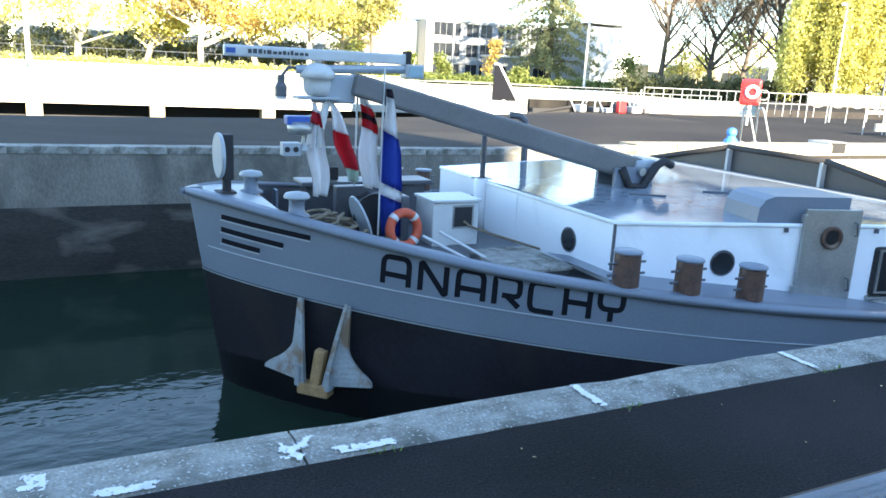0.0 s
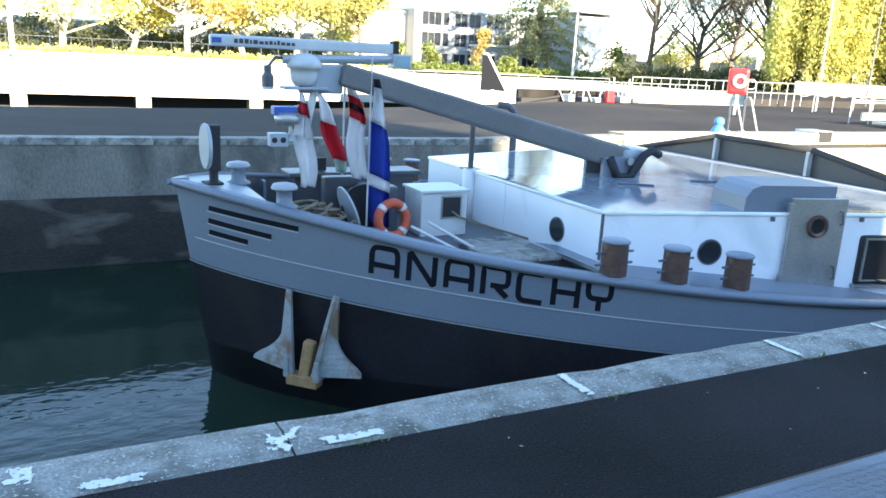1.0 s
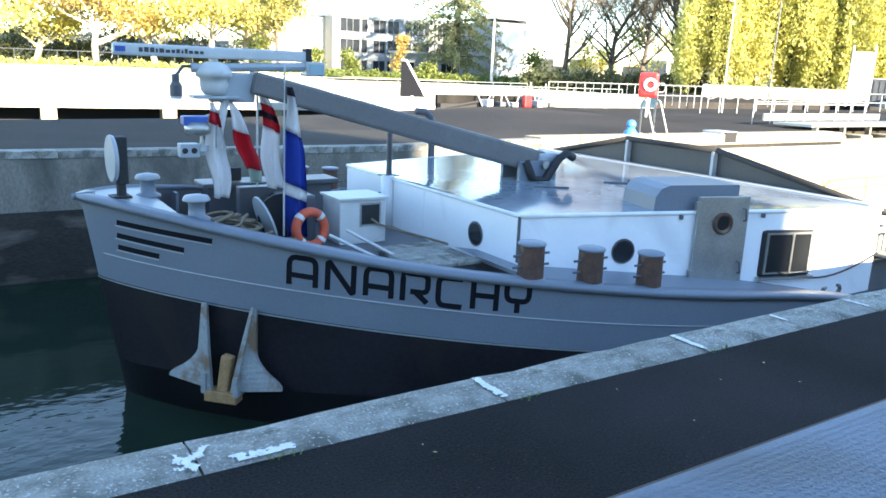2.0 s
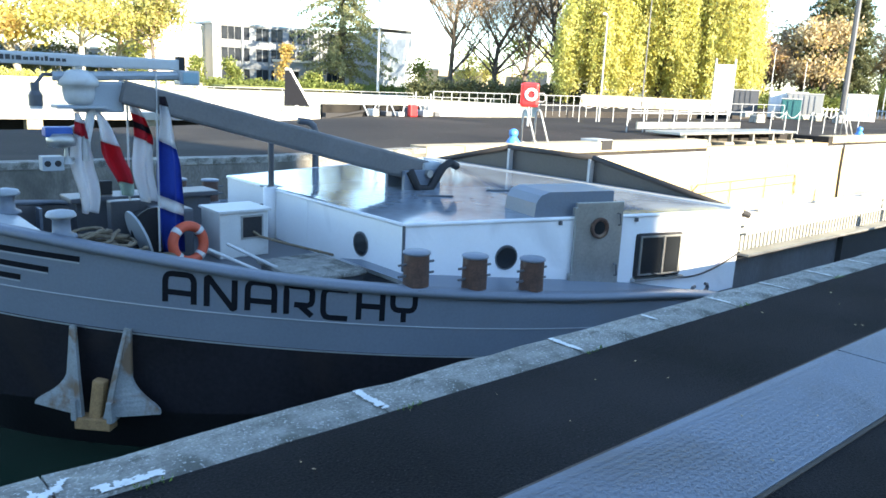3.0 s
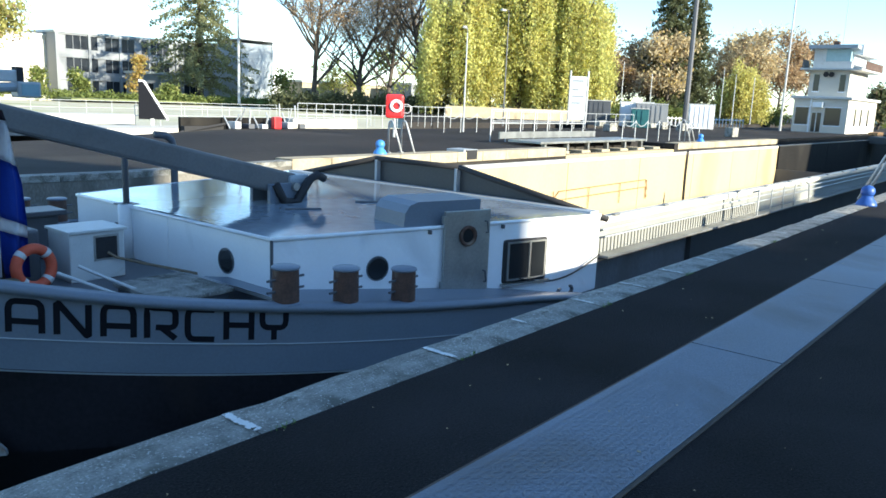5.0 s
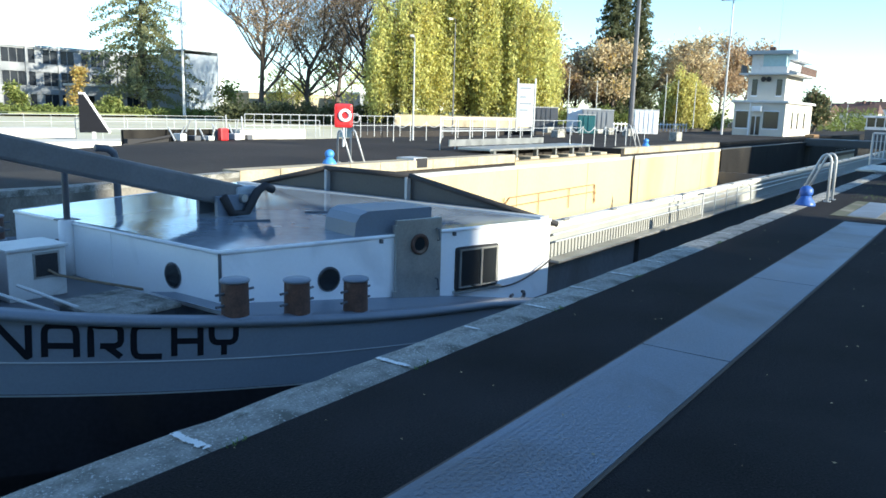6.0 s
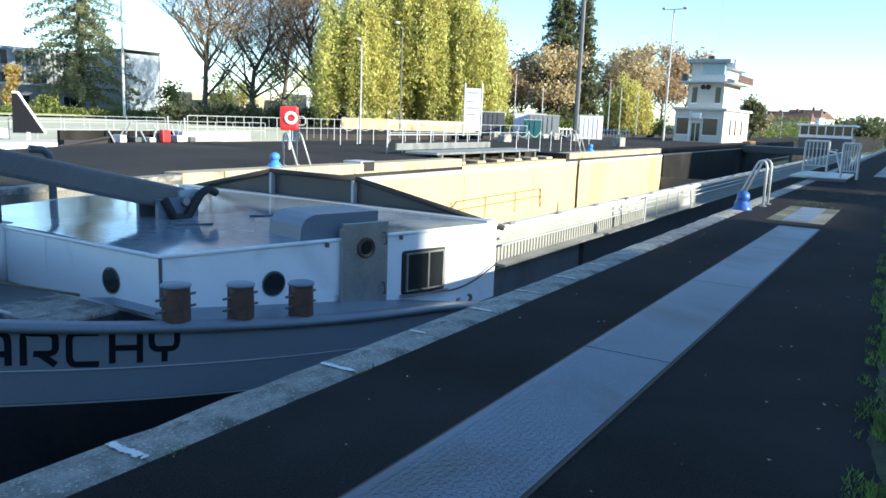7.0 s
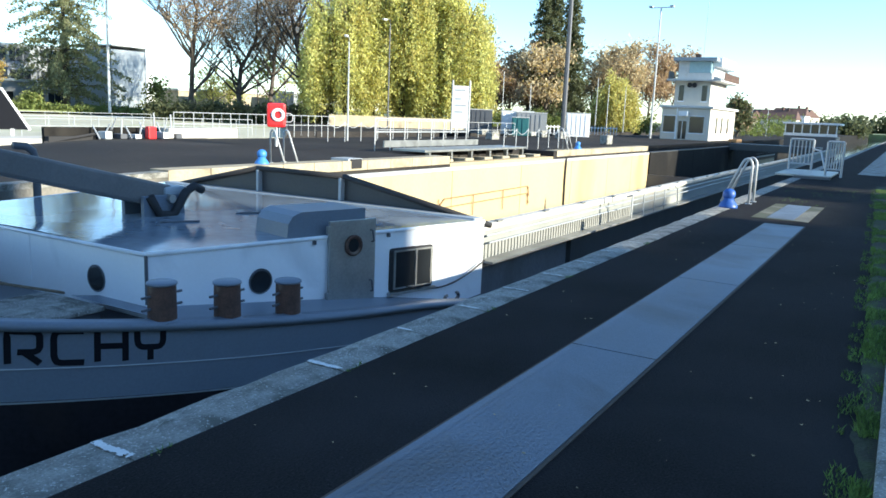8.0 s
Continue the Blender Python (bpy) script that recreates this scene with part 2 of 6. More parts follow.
# ---- mesh helpers ----
def link(name, bm, mat, parent=None, label="", smooth=False):
    me = bpy.data.meshes.new(name)
    if smooth:
        for f in bm.faces:
            f.smooth = True
    bm.to_mesh(me)
    bm.free()
    mats = mat if isinstance(mat, (list, tuple)) else [mat]
    for m in mats:
        me.materials.append(m)
    ob = new(name, me)
    if parent:
        ob.parent = parent
    if label:
        ob["label"] = label
    return ob


def part(name, bm, mat, parent, label="", smooth=False):
    return link(name, bm, mat, parent, label, smooth)


def thing(name, label, category, group="", at=(0, 0, 0), rz=0):
    ob = new(name)
    ob.empty_display_size = 0.2
    ob.matrix_world = pose(*at, 0, 0, rz)
    return tagged(ob, label, category, group)


def box(bm, x0, x1, y0, y1, z0, z1, bevel=0.0, m=None):
    r = bmesh.ops.create_cube(bm, size=1, matrix=Matrix.LocRotScale(((x0 + x1) / 2, (y0 + y1) / 2, (z0 + z1) / 2), None, (abs(x1 - x0), abs(y1 - y0), abs(z1 - z0))))
    vs = r["verts"]
    if bevel:
        es = list({e for v in vs for e in v.link_edges})
        g = bmesh.ops.bevel(bm, geom=es, offset=bevel, segments=2, affect="EDGES", profile=0.6)
        vs = list({v for f in g["faces"] for v in f.verts} | {v for v in vs if v.is_valid})
    if m is not None:
        bmesh.ops.transform(bm, matrix=m, verts=vs)
    return vs


def boxed(*a, **k):
    bm = bmesh.new()
    box(bm, *a, **k)
    return bm


def tube(bm, pts, r, n=8, r2=None, cap=True):
    """A round tube along points, tapering from r to r2."""
    pts = [Vector(p) for p in pts]
    r2 = r if r2 is None else r2
    rings = []
    prev = None
    for i, p in enumerate(pts):
        d = (pts[min(i + 1, len(pts) - 1)] - pts[max(i - 1, 0)]).normalized()
        if prev is None:
            a = Vector((0, 0, 1)) if abs(d.z) < 0.9 else Vector((1, 0, 0))
            s = d.cross(a).normalized()
        else:
            s = (prev - d * prev.dot(d)).normalized()
        prev = s
        t = d.cross(s)
        rr = r + (r2 - r) * i / max(1, len(pts) - 1)
        rings.append([bm.verts.new(p + (s * math.cos(2 * math.pi * k / n) + t * math.sin(2 * math.pi * k / n)) * rr) for k in range(n)])
    for a, b in zip(rings, rings[1:]):
        for k in range(n):
            bm.faces.new((a[k], a[(k + 1) % n], b[(k + 1) % n], b[k]))
    if cap:
        bm.faces.new(rings[0][::-1])
        bm.faces.new(rings[-1])
    return rings


def tubed(pts, r, n=8, r2=None):
    bm = bmesh.new()
    tube(bm, pts, r, n, r2)
    return bm


def lathe(bm, profile, n=20, m=None):
    """A turned form about z from (radius, height) pairs."""
    rings = [[bm.verts.new((r * math.cos(2 * math.pi * k / n), r * math.sin(2 * math.pi * k / n), z)) for k in range(n)] for r, z in profile]
    for a, b in zip(rings, rings[1:]):
        for k in range(n):
            bm.faces.new((a[k], a[(k + 1) % n], b[(k + 1) % n], b[k]))
    bm.faces.new(rings[0][::-1])
    bm.faces.new(rings[-1])
    if m is not None:
        bmesh.ops.transform(bm, matrix=m, verts=[v for r in rings for v in r])


def lathed(profile, n=20, m=None):
    bm = bmesh.new()
    lathe(bm, profile, n, m)
    return bm


def prism(bm, poly, z0, z1):
    """An upright prism over a plan polygon (anticlockwise); z0 and z1 numbers or functions of (x, y)."""
    f0 = z0 if callable(z0) else (lambda x, y: z0)
    f1 = z1 if callable(z1) else (lambda x, y: z1)
    a = [bm.verts.new((x, y, f0(x, y))) for x, y in poly]
    b = [bm.verts.new((x, y, f1(x, y))) for x, y in poly]
    bm.faces.new(a[::-1])
    bm.faces.new(b)
    for i in range(len(poly)):
        j = (i + 1) % len(poly)
        bm.faces.new((a[i], a[j], b[j], b[i]))


def prismed(poly, z0, z1):
    bm = bmesh.new()
    prism(bm, poly, z0, z1)
    bmesh.ops.recalc_face_normals(bm, faces=bm.faces)
    return bm


def ring_torus(bm, R, r, m, n=28, k=10, a0=0.0, a1=2 * math.pi):
    full = abs(a1 - a0 - 2 * math.pi) < 1e-6
    cnt = n if full else n + 1
    rings = []
    for i in range(cnt):
        a = a0 + (a1 - a0) * i / n
        rings.append([bm.verts.new(m @ Vector(((R + r * math.cos(2 * math.pi * j / k)) * math.cos(a), (R + r * math.cos(2 * math.pi * j / k)) * math.sin(a), r * math.sin(2 * math.pi * j / k)))) for j in range(k)])
    for i in range(n):
        a, b = rings[i], rings[(i + 1) % cnt]
        for j in range(k):
            bm.faces.new((a[j], b[j], b[(j + 1) % k], a[(j + 1) % k]))
    if not full:
        bm.faces.new(rings[0])
        bm.faces.new(rings[-1][::-1])


# ---- the near quay ----
WATER = -2.67
QUAY = 3.5      # outer edge of the near coping
INNER = 3.14
FAR_Y = 16.6    # far lock wall
APRON, BANK = -0.5, 0.0   # heights of the apron beyond the second lock and of the far bank

bm = bmesh.new()
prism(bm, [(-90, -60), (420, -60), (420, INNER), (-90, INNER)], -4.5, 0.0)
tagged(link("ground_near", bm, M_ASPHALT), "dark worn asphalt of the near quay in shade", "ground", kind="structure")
tagged(link("lock_wall_near", boxed(-90, 420, INNER, QUAY - 0.03, -4.5, -0.16), M_WALL), "grey concrete lock wall below the near coping", "wall", kind="structure")

# coping stones with uneven faces, each its own piece
coping = tagged(link("coping_near", boxed(-90, 420, INNER + 0.02, QUAY - 0.02, -0.2, -0.05), M_WALL), "worn grey concrete coping of the near quay", "kerb", kind="structure")
joints = [-9.5, -7.8, -6.1, -4.4, -2.7, -1.05, 0.62, 2.3, 4.0, 5.1, 6.1, 7.08, 8.05]
while joints[-1] < 62:
    joints.append(joints[-1] + 1.02)
rng = random.Random(3)


def stone_mesh(length):
    bm = bmesh.new()
    nx, ny = max(3, int(length / 0.28)), 3
    grid = []
    for i in range(nx + 1):
        row = []
        for j in range(ny + 1):
            x, y = length * i / nx, (QUAY - INNER) * j / ny
            z = 0.012 + rng.uniform(-0.003, 0.003) - (rng.uniform(0.008, 0.02) if j in (0, ny) else 0.006 if i in (0, nx) else 0)
            yy = y + (rng.uniform(-0.02, 0.012) if j in (0, ny) and 0 < i < nx else 0)
            row.append(bm.verts.new((x, yy, z)))
        grid.append(row)
    for i in range(nx):
        for j in range(ny):
            bm.faces.new((grid[i][j], grid[i + 1][j], grid[i + 1][j + 1], grid[i][j + 1]))
    edge = [grid[i][0] for i in range(nx + 1)] + [grid[nx][j] for j in range(1, ny + 1)] + [grid[i][ny] for i in range(nx - 1, -1, -1)] + [grid[0][j] for j in range(ny - 1, 0, -1)]
    low = [bm.verts.new((v.co.x, v.co.y, -0.22)) for v in edge]
    for i in range(len(edge)):
        j = (i + 1) % len(edge)
        bm.faces.new((low[i], low[j], edge[j], edge[i]))
    me = bpy.data.meshes.new("coping_stone")
    bm.to_mesh(me)
    bm.free()
    me.materials.append(M_COPING)
    return me


for a, b in zip(joints, joints[1:]):
    st = new("coping_stone", stone_mesh(b - a - 0.012))
    st.location = (a + 0.006, INNER, 0)
    st.parent = coping
link("coping_rest", boxed(joints[-1], 420, INNER, QUAY, -0.22, 0.01), M_COPING, coping)


def paint_patch(x0, x1, y0, y1, wear, seed):
    """A worn painted stripe lying on the coping: one ragged sheet with holes, thinning towards its edges."""
    r = random.Random(seed)
    c = 0.009
    nu, nv = max(3, int((x1 - x0) / c)), max(3, int((y1 - y0) / c))
    keep = set()
    for i in range(nu):
        for j in range(nv):
            u, v = (i + 0.5) / nu, (j + 0.5) / nv
            edge = min(u, 1 - u) * 2
            end = min(v, 1 - v) * 2
            k = 0.75 * noise.noise((i * c * 24 + seed * 7, j * c * 24, 0.3)) + 0.4 * noise.noise((i * c * 80, j * c * 80, seed))
            if k + 1.5 * min(edge, 0.4) + 0.9 * min(end, 0.35) > wear:
                keep.add((i, j))
    # the largest joined piece
    best = set()
    while keep:
        todo, grp = [keep.pop()], set()
        while todo:
            p = todo.pop()
            grp.add(p)
            for q in ((p[0] + 1, p[1]), (p[0] - 1, p[1]), (p[0], p[1] + 1), (p[0], p[1] - 1)):
                if q in keep:
                    keep.remove(q)
                    todo.append(q)
        if len(grp) > len(best):
            best = grp
    bm = bmesh.new()
    vs = {}

    def at(i, j):
        if (i, j) not in vs:
            vs[i, j] = bm.verts.new((x0 + (i + r.uniform(-0.4, 0.4)) * c, y0 + (j + r.uniform(-0.4, 0.4)) * c, 0.0165))
        return vs[i, j]

    for i, j in sorted(best):
        bm.faces.new((at(i, j), at(i + 1, j), at(i + 1, j + 1), at(i, j + 1)))
    return bm


marks = [(0.5, 0.72, INNER + 0.02, QUAY - 0.02, 0.86), (0.72, 1.12, INNER + 0.02, INNER + 0.1, 0.64), (-0.57, -0.42, INNER + 0.03, QUAY - 0.05, 0.8), (-0.3, 0.04, INNER + 0.01, INNER + 0.08, 0.66)]
marks += [(j - w, j + w, INNER + 0.03, QUAY - 0.03, wear) for j, w, wear in ((2.3, 0.034, 0.45), (4.0, 0.03, 0.5), (5.1, 0.022, 0.62), (6.1, 0.02, 0.62), (7.08, 0.02, 0.66), (8.05, 0.02, 0.66), (9.07, 0.02, 0.68), (10.09, 0.02, 0.68), (11.11, 0.02, 0.7), (12.13, 0.02, 0.7))]
for i, (x0, x1, y0, y1, wear) in enumerate(marks):
    tagged(link("painted_mark", paint_patch(x0, x1, y0, y1, wear, i), M_PAINT), "worn white paint stripe across the coping joint", "marking", "coping marks")

# covered duct with chequer plates
duct = tagged(link("duct_frame", boxed(-8, 15.36, 1.408, 2.132, -0.1, 0.006), M_FRAME), "rusted iron frame of a covered cable duct in the quay", "duct cover", kind="structure")


def chequer_plate(x0, x1, y0, y1):
    bm = bmesh.new()
    box(bm, x0 + 0.011, x1 - 0.011, y0, y1, -0.01, 0.014)
    return bm


seams = [-8, -4.7, -1.4, 1.95, 5.62, 8.95, 12.1, 15.32]
for a, b in zip(seams, seams[1:]):
    part("cover_plate", chequer_plate(a, b, 1.432, 2.108), M_PLATE, duct)
# raised pattern of short bars, joined
rv, rf = [], []
nx = 0
x = 0.8
while x < 9.5:
    y = 1.46
    k = 0
    while y < 2.09:
        s = 1 if (k + nx) % 2 else -1
        c, d = 0.016, 0.004
        ux, uy = 0.7071, 0.7071 * s
        base = len(rv)
        for px, py in ((-c, -d), (c, -d), (c, d), (-c, d)):
            rv.append((x + px * ux - py * uy, y + px * uy + py * ux, 0.0175))
        rf.append((base, base + 1, base + 2, base + 3))
        y += 0.042
        k += 1
    x += 0.042
    nx += 1
pat = bpy.data.meshes.new("raised_pattern")
pat.from_pydata(rv, [], rf)
pat.materials.append(M_PLATE)
po = new("raised_pattern", pat)
po.parent = duct
po["kind"] = "stuff"
# pale slabs beyond the duct
slab = tagged(link("pale_slab", boxed(16.2, 19.6, 1.45, 2.5, -0.1, 0.008), M_MOSSY), "weathered mossy concrete slab set in the quay", "slab", kind="structure")
part("cover_plate", boxed(16.3, 19.5, 1.72, 2.22, -0.02, 0.014), M_PLATE, slab)
tagged(link("pale_strip", boxed(36, 120, 0.6, 1.6, -0.1, 0.008), M_COPING), "pale concrete strip along the quay", "slab", kind="structure")

# ---- water, lock walls and the far island ----
bm = bmesh.new()
vs = [bm.verts.new(p) for p in ((-140, QUAY - 0.3, WATER), (430, QUAY - 0.3, WATER), (430, 60, WATER), (-140, 60, WATER))]
bm.faces.new(vs)
tagged(link("water", bm, M_WATER), "dark green rippled lock water", "water", kind="structure")

# far wall, straight and parallel to the quay; the island rises gently towards the entrance
wall_line = [(-60, FAR_Y), (-15.4, FAR_Y), (0.0, FAR_Y), (8.7, FAR_Y), (13.5, FAR_Y), (22, FAR_Y)]
rise = [0.08, 0.06, -0.08, -0.13, -0.03, 0.0]
back = [-0.62, -0.62, -0.62, -0.55, -0.4, 0.0]   # the island's far edge
bm = bmesh.new()
for i in range(5):
    (xa, ya), (xb, yb) = wall_line[i], wall_line[i + 1]
    za, zb = rise[i], rise[i + 1]
    ba, bb = back[i], back[i + 1]
    prism(bm, [(xa, ya), (xb, yb), (xb, 31.5), (xa, 31.5)], -4.5, lambda x, y: -0.012 + (za + (zb - za) * (x - xa) / (xb - xa) if y < 20 else ba + (bb - ba) * (x - xa) / (xb - xa)))
bmesh.ops.recalc_face_normals(bm, faces=bm.faces)
tagged(link("ground_far", bm, M_FAR_ASPHALT), "weathered asphalt of the island between the two locks", "ground", kind="structure")
bm = prismed([(22, FAR_Y), (28.2, FAR_Y), (28.2, 18.5), (39.4, 18.5), (39.4, FAR_Y), (430, FAR_Y), (430, 31.5), (22, 31.5)], -4.5, -0.012)
tagged(link("ground_far_right", bm, M_FAR_ASPHALT), "weathered asphalt of the lock island", "ground", kind="structure")


def wall_strip(line, z0, z1, off, thick):
    """A wall slab in front of a plan line, towards the water."""
    bm = bmesh.new()
    for (x0, y0), (x1, y1) in zip(line, line[1:]):
        d = Vector((x1 - x0, y1 - y0)).normalized()
        nx_, ny_ = d.y, -d.x
        q = [(x0 + nx_ * off, y0 + ny_ * off), (x1 + nx_ * off, y1 + ny_ * off), (x1 + nx_ * (off - thick), y1 + ny_ * (off - thick)), (x0 + nx_ * (off - thick), y0 + ny_ * (off - thick))]
        prism(bm, q, z0, z1)
    bmesh.ops.recalc_face_normals(bm, faces=bm.faces)
    return bm


tagged(link("wall_far_upper", wall_strip(wall_line[:5], -1.25, -0.5, 0.03, 0.1), M_WALL), "grey weathered concrete upper lock wall", "wall", kind="structure")
tagged(link("wall_far_lower", wall_strip(wall_line[:5], -4.4, -1.25, 0.05, 0.2), M_WALL_WET), "dark wet stained lower lock wall", "wall", kind="structure")
bm = bmesh.new()
for i in range(4):
    (xa, ya), (xb, yb) = wall_line[i], wall_line[i + 1]
    za, zb = rise[i], rise[i + 1]
    prism(bm, [(xa, FAR_Y - 0.03), (xb, FAR_Y - 0.03), (xb, FAR_Y + 0.3), (xa, FAR_Y + 0.3)], -0.5, lambda x, y: -0.1 + za + (zb - za) * (x - xa) / (xb - xa))
bmesh.ops.recalc_face_normals(bm, faces=bm.faces)
far_coping = tagged(link("coping_far", bm, M_WALL), "pale concrete coping of the far lock wall", "kerb", kind="structure")
for i in range(1, 4):
    (x0, y0), (x1, y1) = wall_line[i], wall_line[i + 1]
    n = max(1, round((x1 - x0) / 1.45))
    L = math.hypot(x1 - x0, rise[i + 1] - rise[i])
    for k in range(n):
        ob = link("coping_stone", boxed(0.004, L / n - 0.004, -0.05, 0.4, -0.13, 0.012, bevel=0.008), M_COPING, far_coping)
        ob.matrix_world = Matrix.Translation((x0 + (x1 - x0) * k / n, y0, rise[i] + (rise[i + 1] - rise[i]) * k / n)) @ Matrix.Rotation(math.atan2(rise[i] - rise[i + 1], x1 - x0), 4, "Y")
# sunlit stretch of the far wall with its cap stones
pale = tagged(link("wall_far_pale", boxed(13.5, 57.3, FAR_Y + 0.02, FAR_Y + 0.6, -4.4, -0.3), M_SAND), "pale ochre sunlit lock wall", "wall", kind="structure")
# recess ledge carries the shade under the walkway in its colour
tagged(link("recess_ledge", boxed(28.2, 39.4, FAR_Y + 0.62, 18.5, -4.4, -0.62), M_SHADEWALL), "ledge of a recess in the far quay edge, its shade painted black", "ledge", kind="structure")
x = 13.5
while x < 57:
    if 28 < x < 39:
        x += 1.46
        continue
    part("cap_stone", boxed(x + 0.01, x + 1.45, FAR_Y - 0.05, FAR_Y + 0.7, -0.32, 0.02, bevel=0.02), M_CAP, pale)
    x += 1.46
# the lock wall further along, with shade put into its near-black colour
tagged(link("wall_far_dark", boxed(57.3, 420, FAR_Y - 0.06, FAR_Y + 0.6, -4.4, 0.02), M_SHADEWALL), "lock wall beside the gate recess, its shade painted near-black", "wall", kind="structure")

# second lock basin beyond the island, and the ground that reaches the horizon
bm = prismed([(44, 40.5), (430, 40.5), (430, 108), (118, 108)], -4.5, -0.02)
tagged(link("ground_beyond_right", bm, M_FAR_ASPHALT), "dark asphalt beyond the lock island", "ground", kind="structure")
bm = prismed([(-140, 44), (0, 43), (30, 40.5), (44, 40.5), (118, 108), (-140, 108)], -4.5, APRON - 0.015)
tagged(link("ground_beyond", bm, M_APRON), "pale sunlit concrete apron beyond the second lock", "ground", kind="structure")
bm = prismed([(-3000, 108), (3000, 108), (3000, 4000), (-3000, 4000)], -5, BANK)
tagged(link("ground_bank", bm, M_TURF), "grassy far bank", "ground", kind="structure")
bm = prismed([(430, -3000), (3000, -3000), (3000, 108), (430, 108)], -5, 0.3)
tagged(link("ground_distance", bm, M_TURF), "distant ground", "ground", kind="structure")
bm = prismed([(-3000, -3000), (430, -3000), (430, -60), (-3000, -60)], -5, -0.02)
tagged(link("ground_behind", bm, M_TURF), "ground behind the near bank", "ground", kind="structure")
tagged(link("bank_wall", boxed(-150, 47, 107.5, 108, APRON - 0.1, BANK + 0.2), M_APRON), "long pale bank wall", "wall", kind="structure")
bm = bmesh.new()
prism(bm, [(47, 102), (140, 102), (140, 108.2), (47, 108.2)], -0.2, lambda x, y: 0.0 if y < 105 else BANK + 0.1)
bmesh.ops.recalc_face_normals(bm, faces=bm.faces)
tagged(link("bank_slope", bm, M_TURF), "grassy slope of the far bank", "ground", kind="structure")

# unseen blocks added on the near bank, behind the camera, to shade the quay
def plain_block(name, x0, x1, y0, y1, h, label):
    t = thing(name, label, "building", at=((x0 + x1) / 2, (y0 + y1) / 2, 0))
    w, d = (x1 - x0) / 2, (y1 - y0) / 2
    part("wall", boxed(-w, w, -d, d, 0, h), M_RENDER, t)
    part("roof", boxed(-w - 0.3, w + 0.3, -d - 0.3, d + 0.3, h, h + 0.3), M_OFFICE, t)
    return t


plain_block("shade_block_bow", -130, 14.0, -60, -45.3, 25.05, "unseen plain block added to shade the bow and the island")
plain_block("shade_block_aft", 48.4, 61.4, -58, -45.3, 16.42, "unseen plain block added to shade the coaming far aft")
plain_block("shade_block_gate", 61.8, 130, -58, -45.3, 19.8, "unseen taller block added to shade the far wall")
plain_block("shade_block_coaming", 31.0, 48.0, -58, -45.3, 16.42, "unseen plain block added to shade the quay and coaming")
plain_block("shade_block_quay", 14.4, 18.8, -58, -45.3, 15.5, "unseen lower block added to shade the quay")
plain_block("shade_block_low", 18.9, 25.2, -58, -45.3, 14.75, "unseen block kept low to let sun on to the quay")
plain_block("shade_block_band", 25.3, 28.6, -58, -45.3, 15.9, "unseen narrow block added for a band of shade")
# second lock wall, its shade painted near-black, with pale piers and a bright coping
second = tagged(link("wall_second_lock", wall_strip([(-140, 44), (0, 43), (30, 40.5)], -4.4, APRON - 0.25, 0.05, 0.2), M_RUBBER), "wall of the second lock with its shade painted near-black", "wall", kind="structure")
# coping carried 2.2 m forward to throw shade on the wall
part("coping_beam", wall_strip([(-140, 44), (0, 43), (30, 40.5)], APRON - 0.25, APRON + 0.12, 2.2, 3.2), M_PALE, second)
for k in range(14):
    x = -40 + k * 5.4
    y = 43 - (x * 2.5 / 30 if x > 0 else x / 140)
    part("pier", boxed(x, x + 0.7, y - 2.1, y - 1.4, -4.2, APRON - 0.25, bevel=0.03), M_CAP, second)

# ---- the barge ----
YC, HB = 10.5, 4.5
GUN = [(1.0, 0.09), (1.5, 0.02), (2.0, -0.09), (2.5, -0.18), (3.1, -0.29), (3.6, -0.39), (4.2, -0.49), (4.8, -0.56), (5.9, -0.69), (7.4, -0.85), (9.5, -1.07), (10.9, -1.3), (12.6, -1.7), (111.0, -1.7)]


def lerp_list(tab, x):
    if x <= tab[0][0]:
        return tab[0][1]
    for (a, va), (b, vb) in zip(tab, tab[1:]):
        if x <= b:
            return va + (vb - va) * (x - a) / (b - a)
    return tab[-1][1]


TAIL = [10.2, 10.8, 11.3, 11.7, 12.1, 12.6, 13.2]


def gun_z(x):
    return sum(lerp_list(GUN, x + d) for d in (-0.5, -0.25, 0, 0.25, 0.5)) / 5


def black_z(x):
    return -1.0 - 0.105 * min(max(x - 1.0, 0), 8.0)


def stem_x(z):
    return 1.06 + 0.15 * max(0.0, 0.1 - z)


def half_beam(x, z):
    xs = stem_x(z)
    u = min(1.0, max(0.0, (9.5 - x) / (9.5 - xs)))
    return HB * (1 - u ** 2.1) ** 0.8


def hull_point(x, z, side=-1, out=0.0):
    """A point of the hull's outer face at x and height z."""
    h = half_beam(x, z)
    h2 = half_beam(x + 0.02, z)
    slope = (h2 - h) / 0.02
    n = Vector((-slope, 1.0)).normalized()
    return Vector((x + n.x * out, YC + side * (h + n.y * out), z))


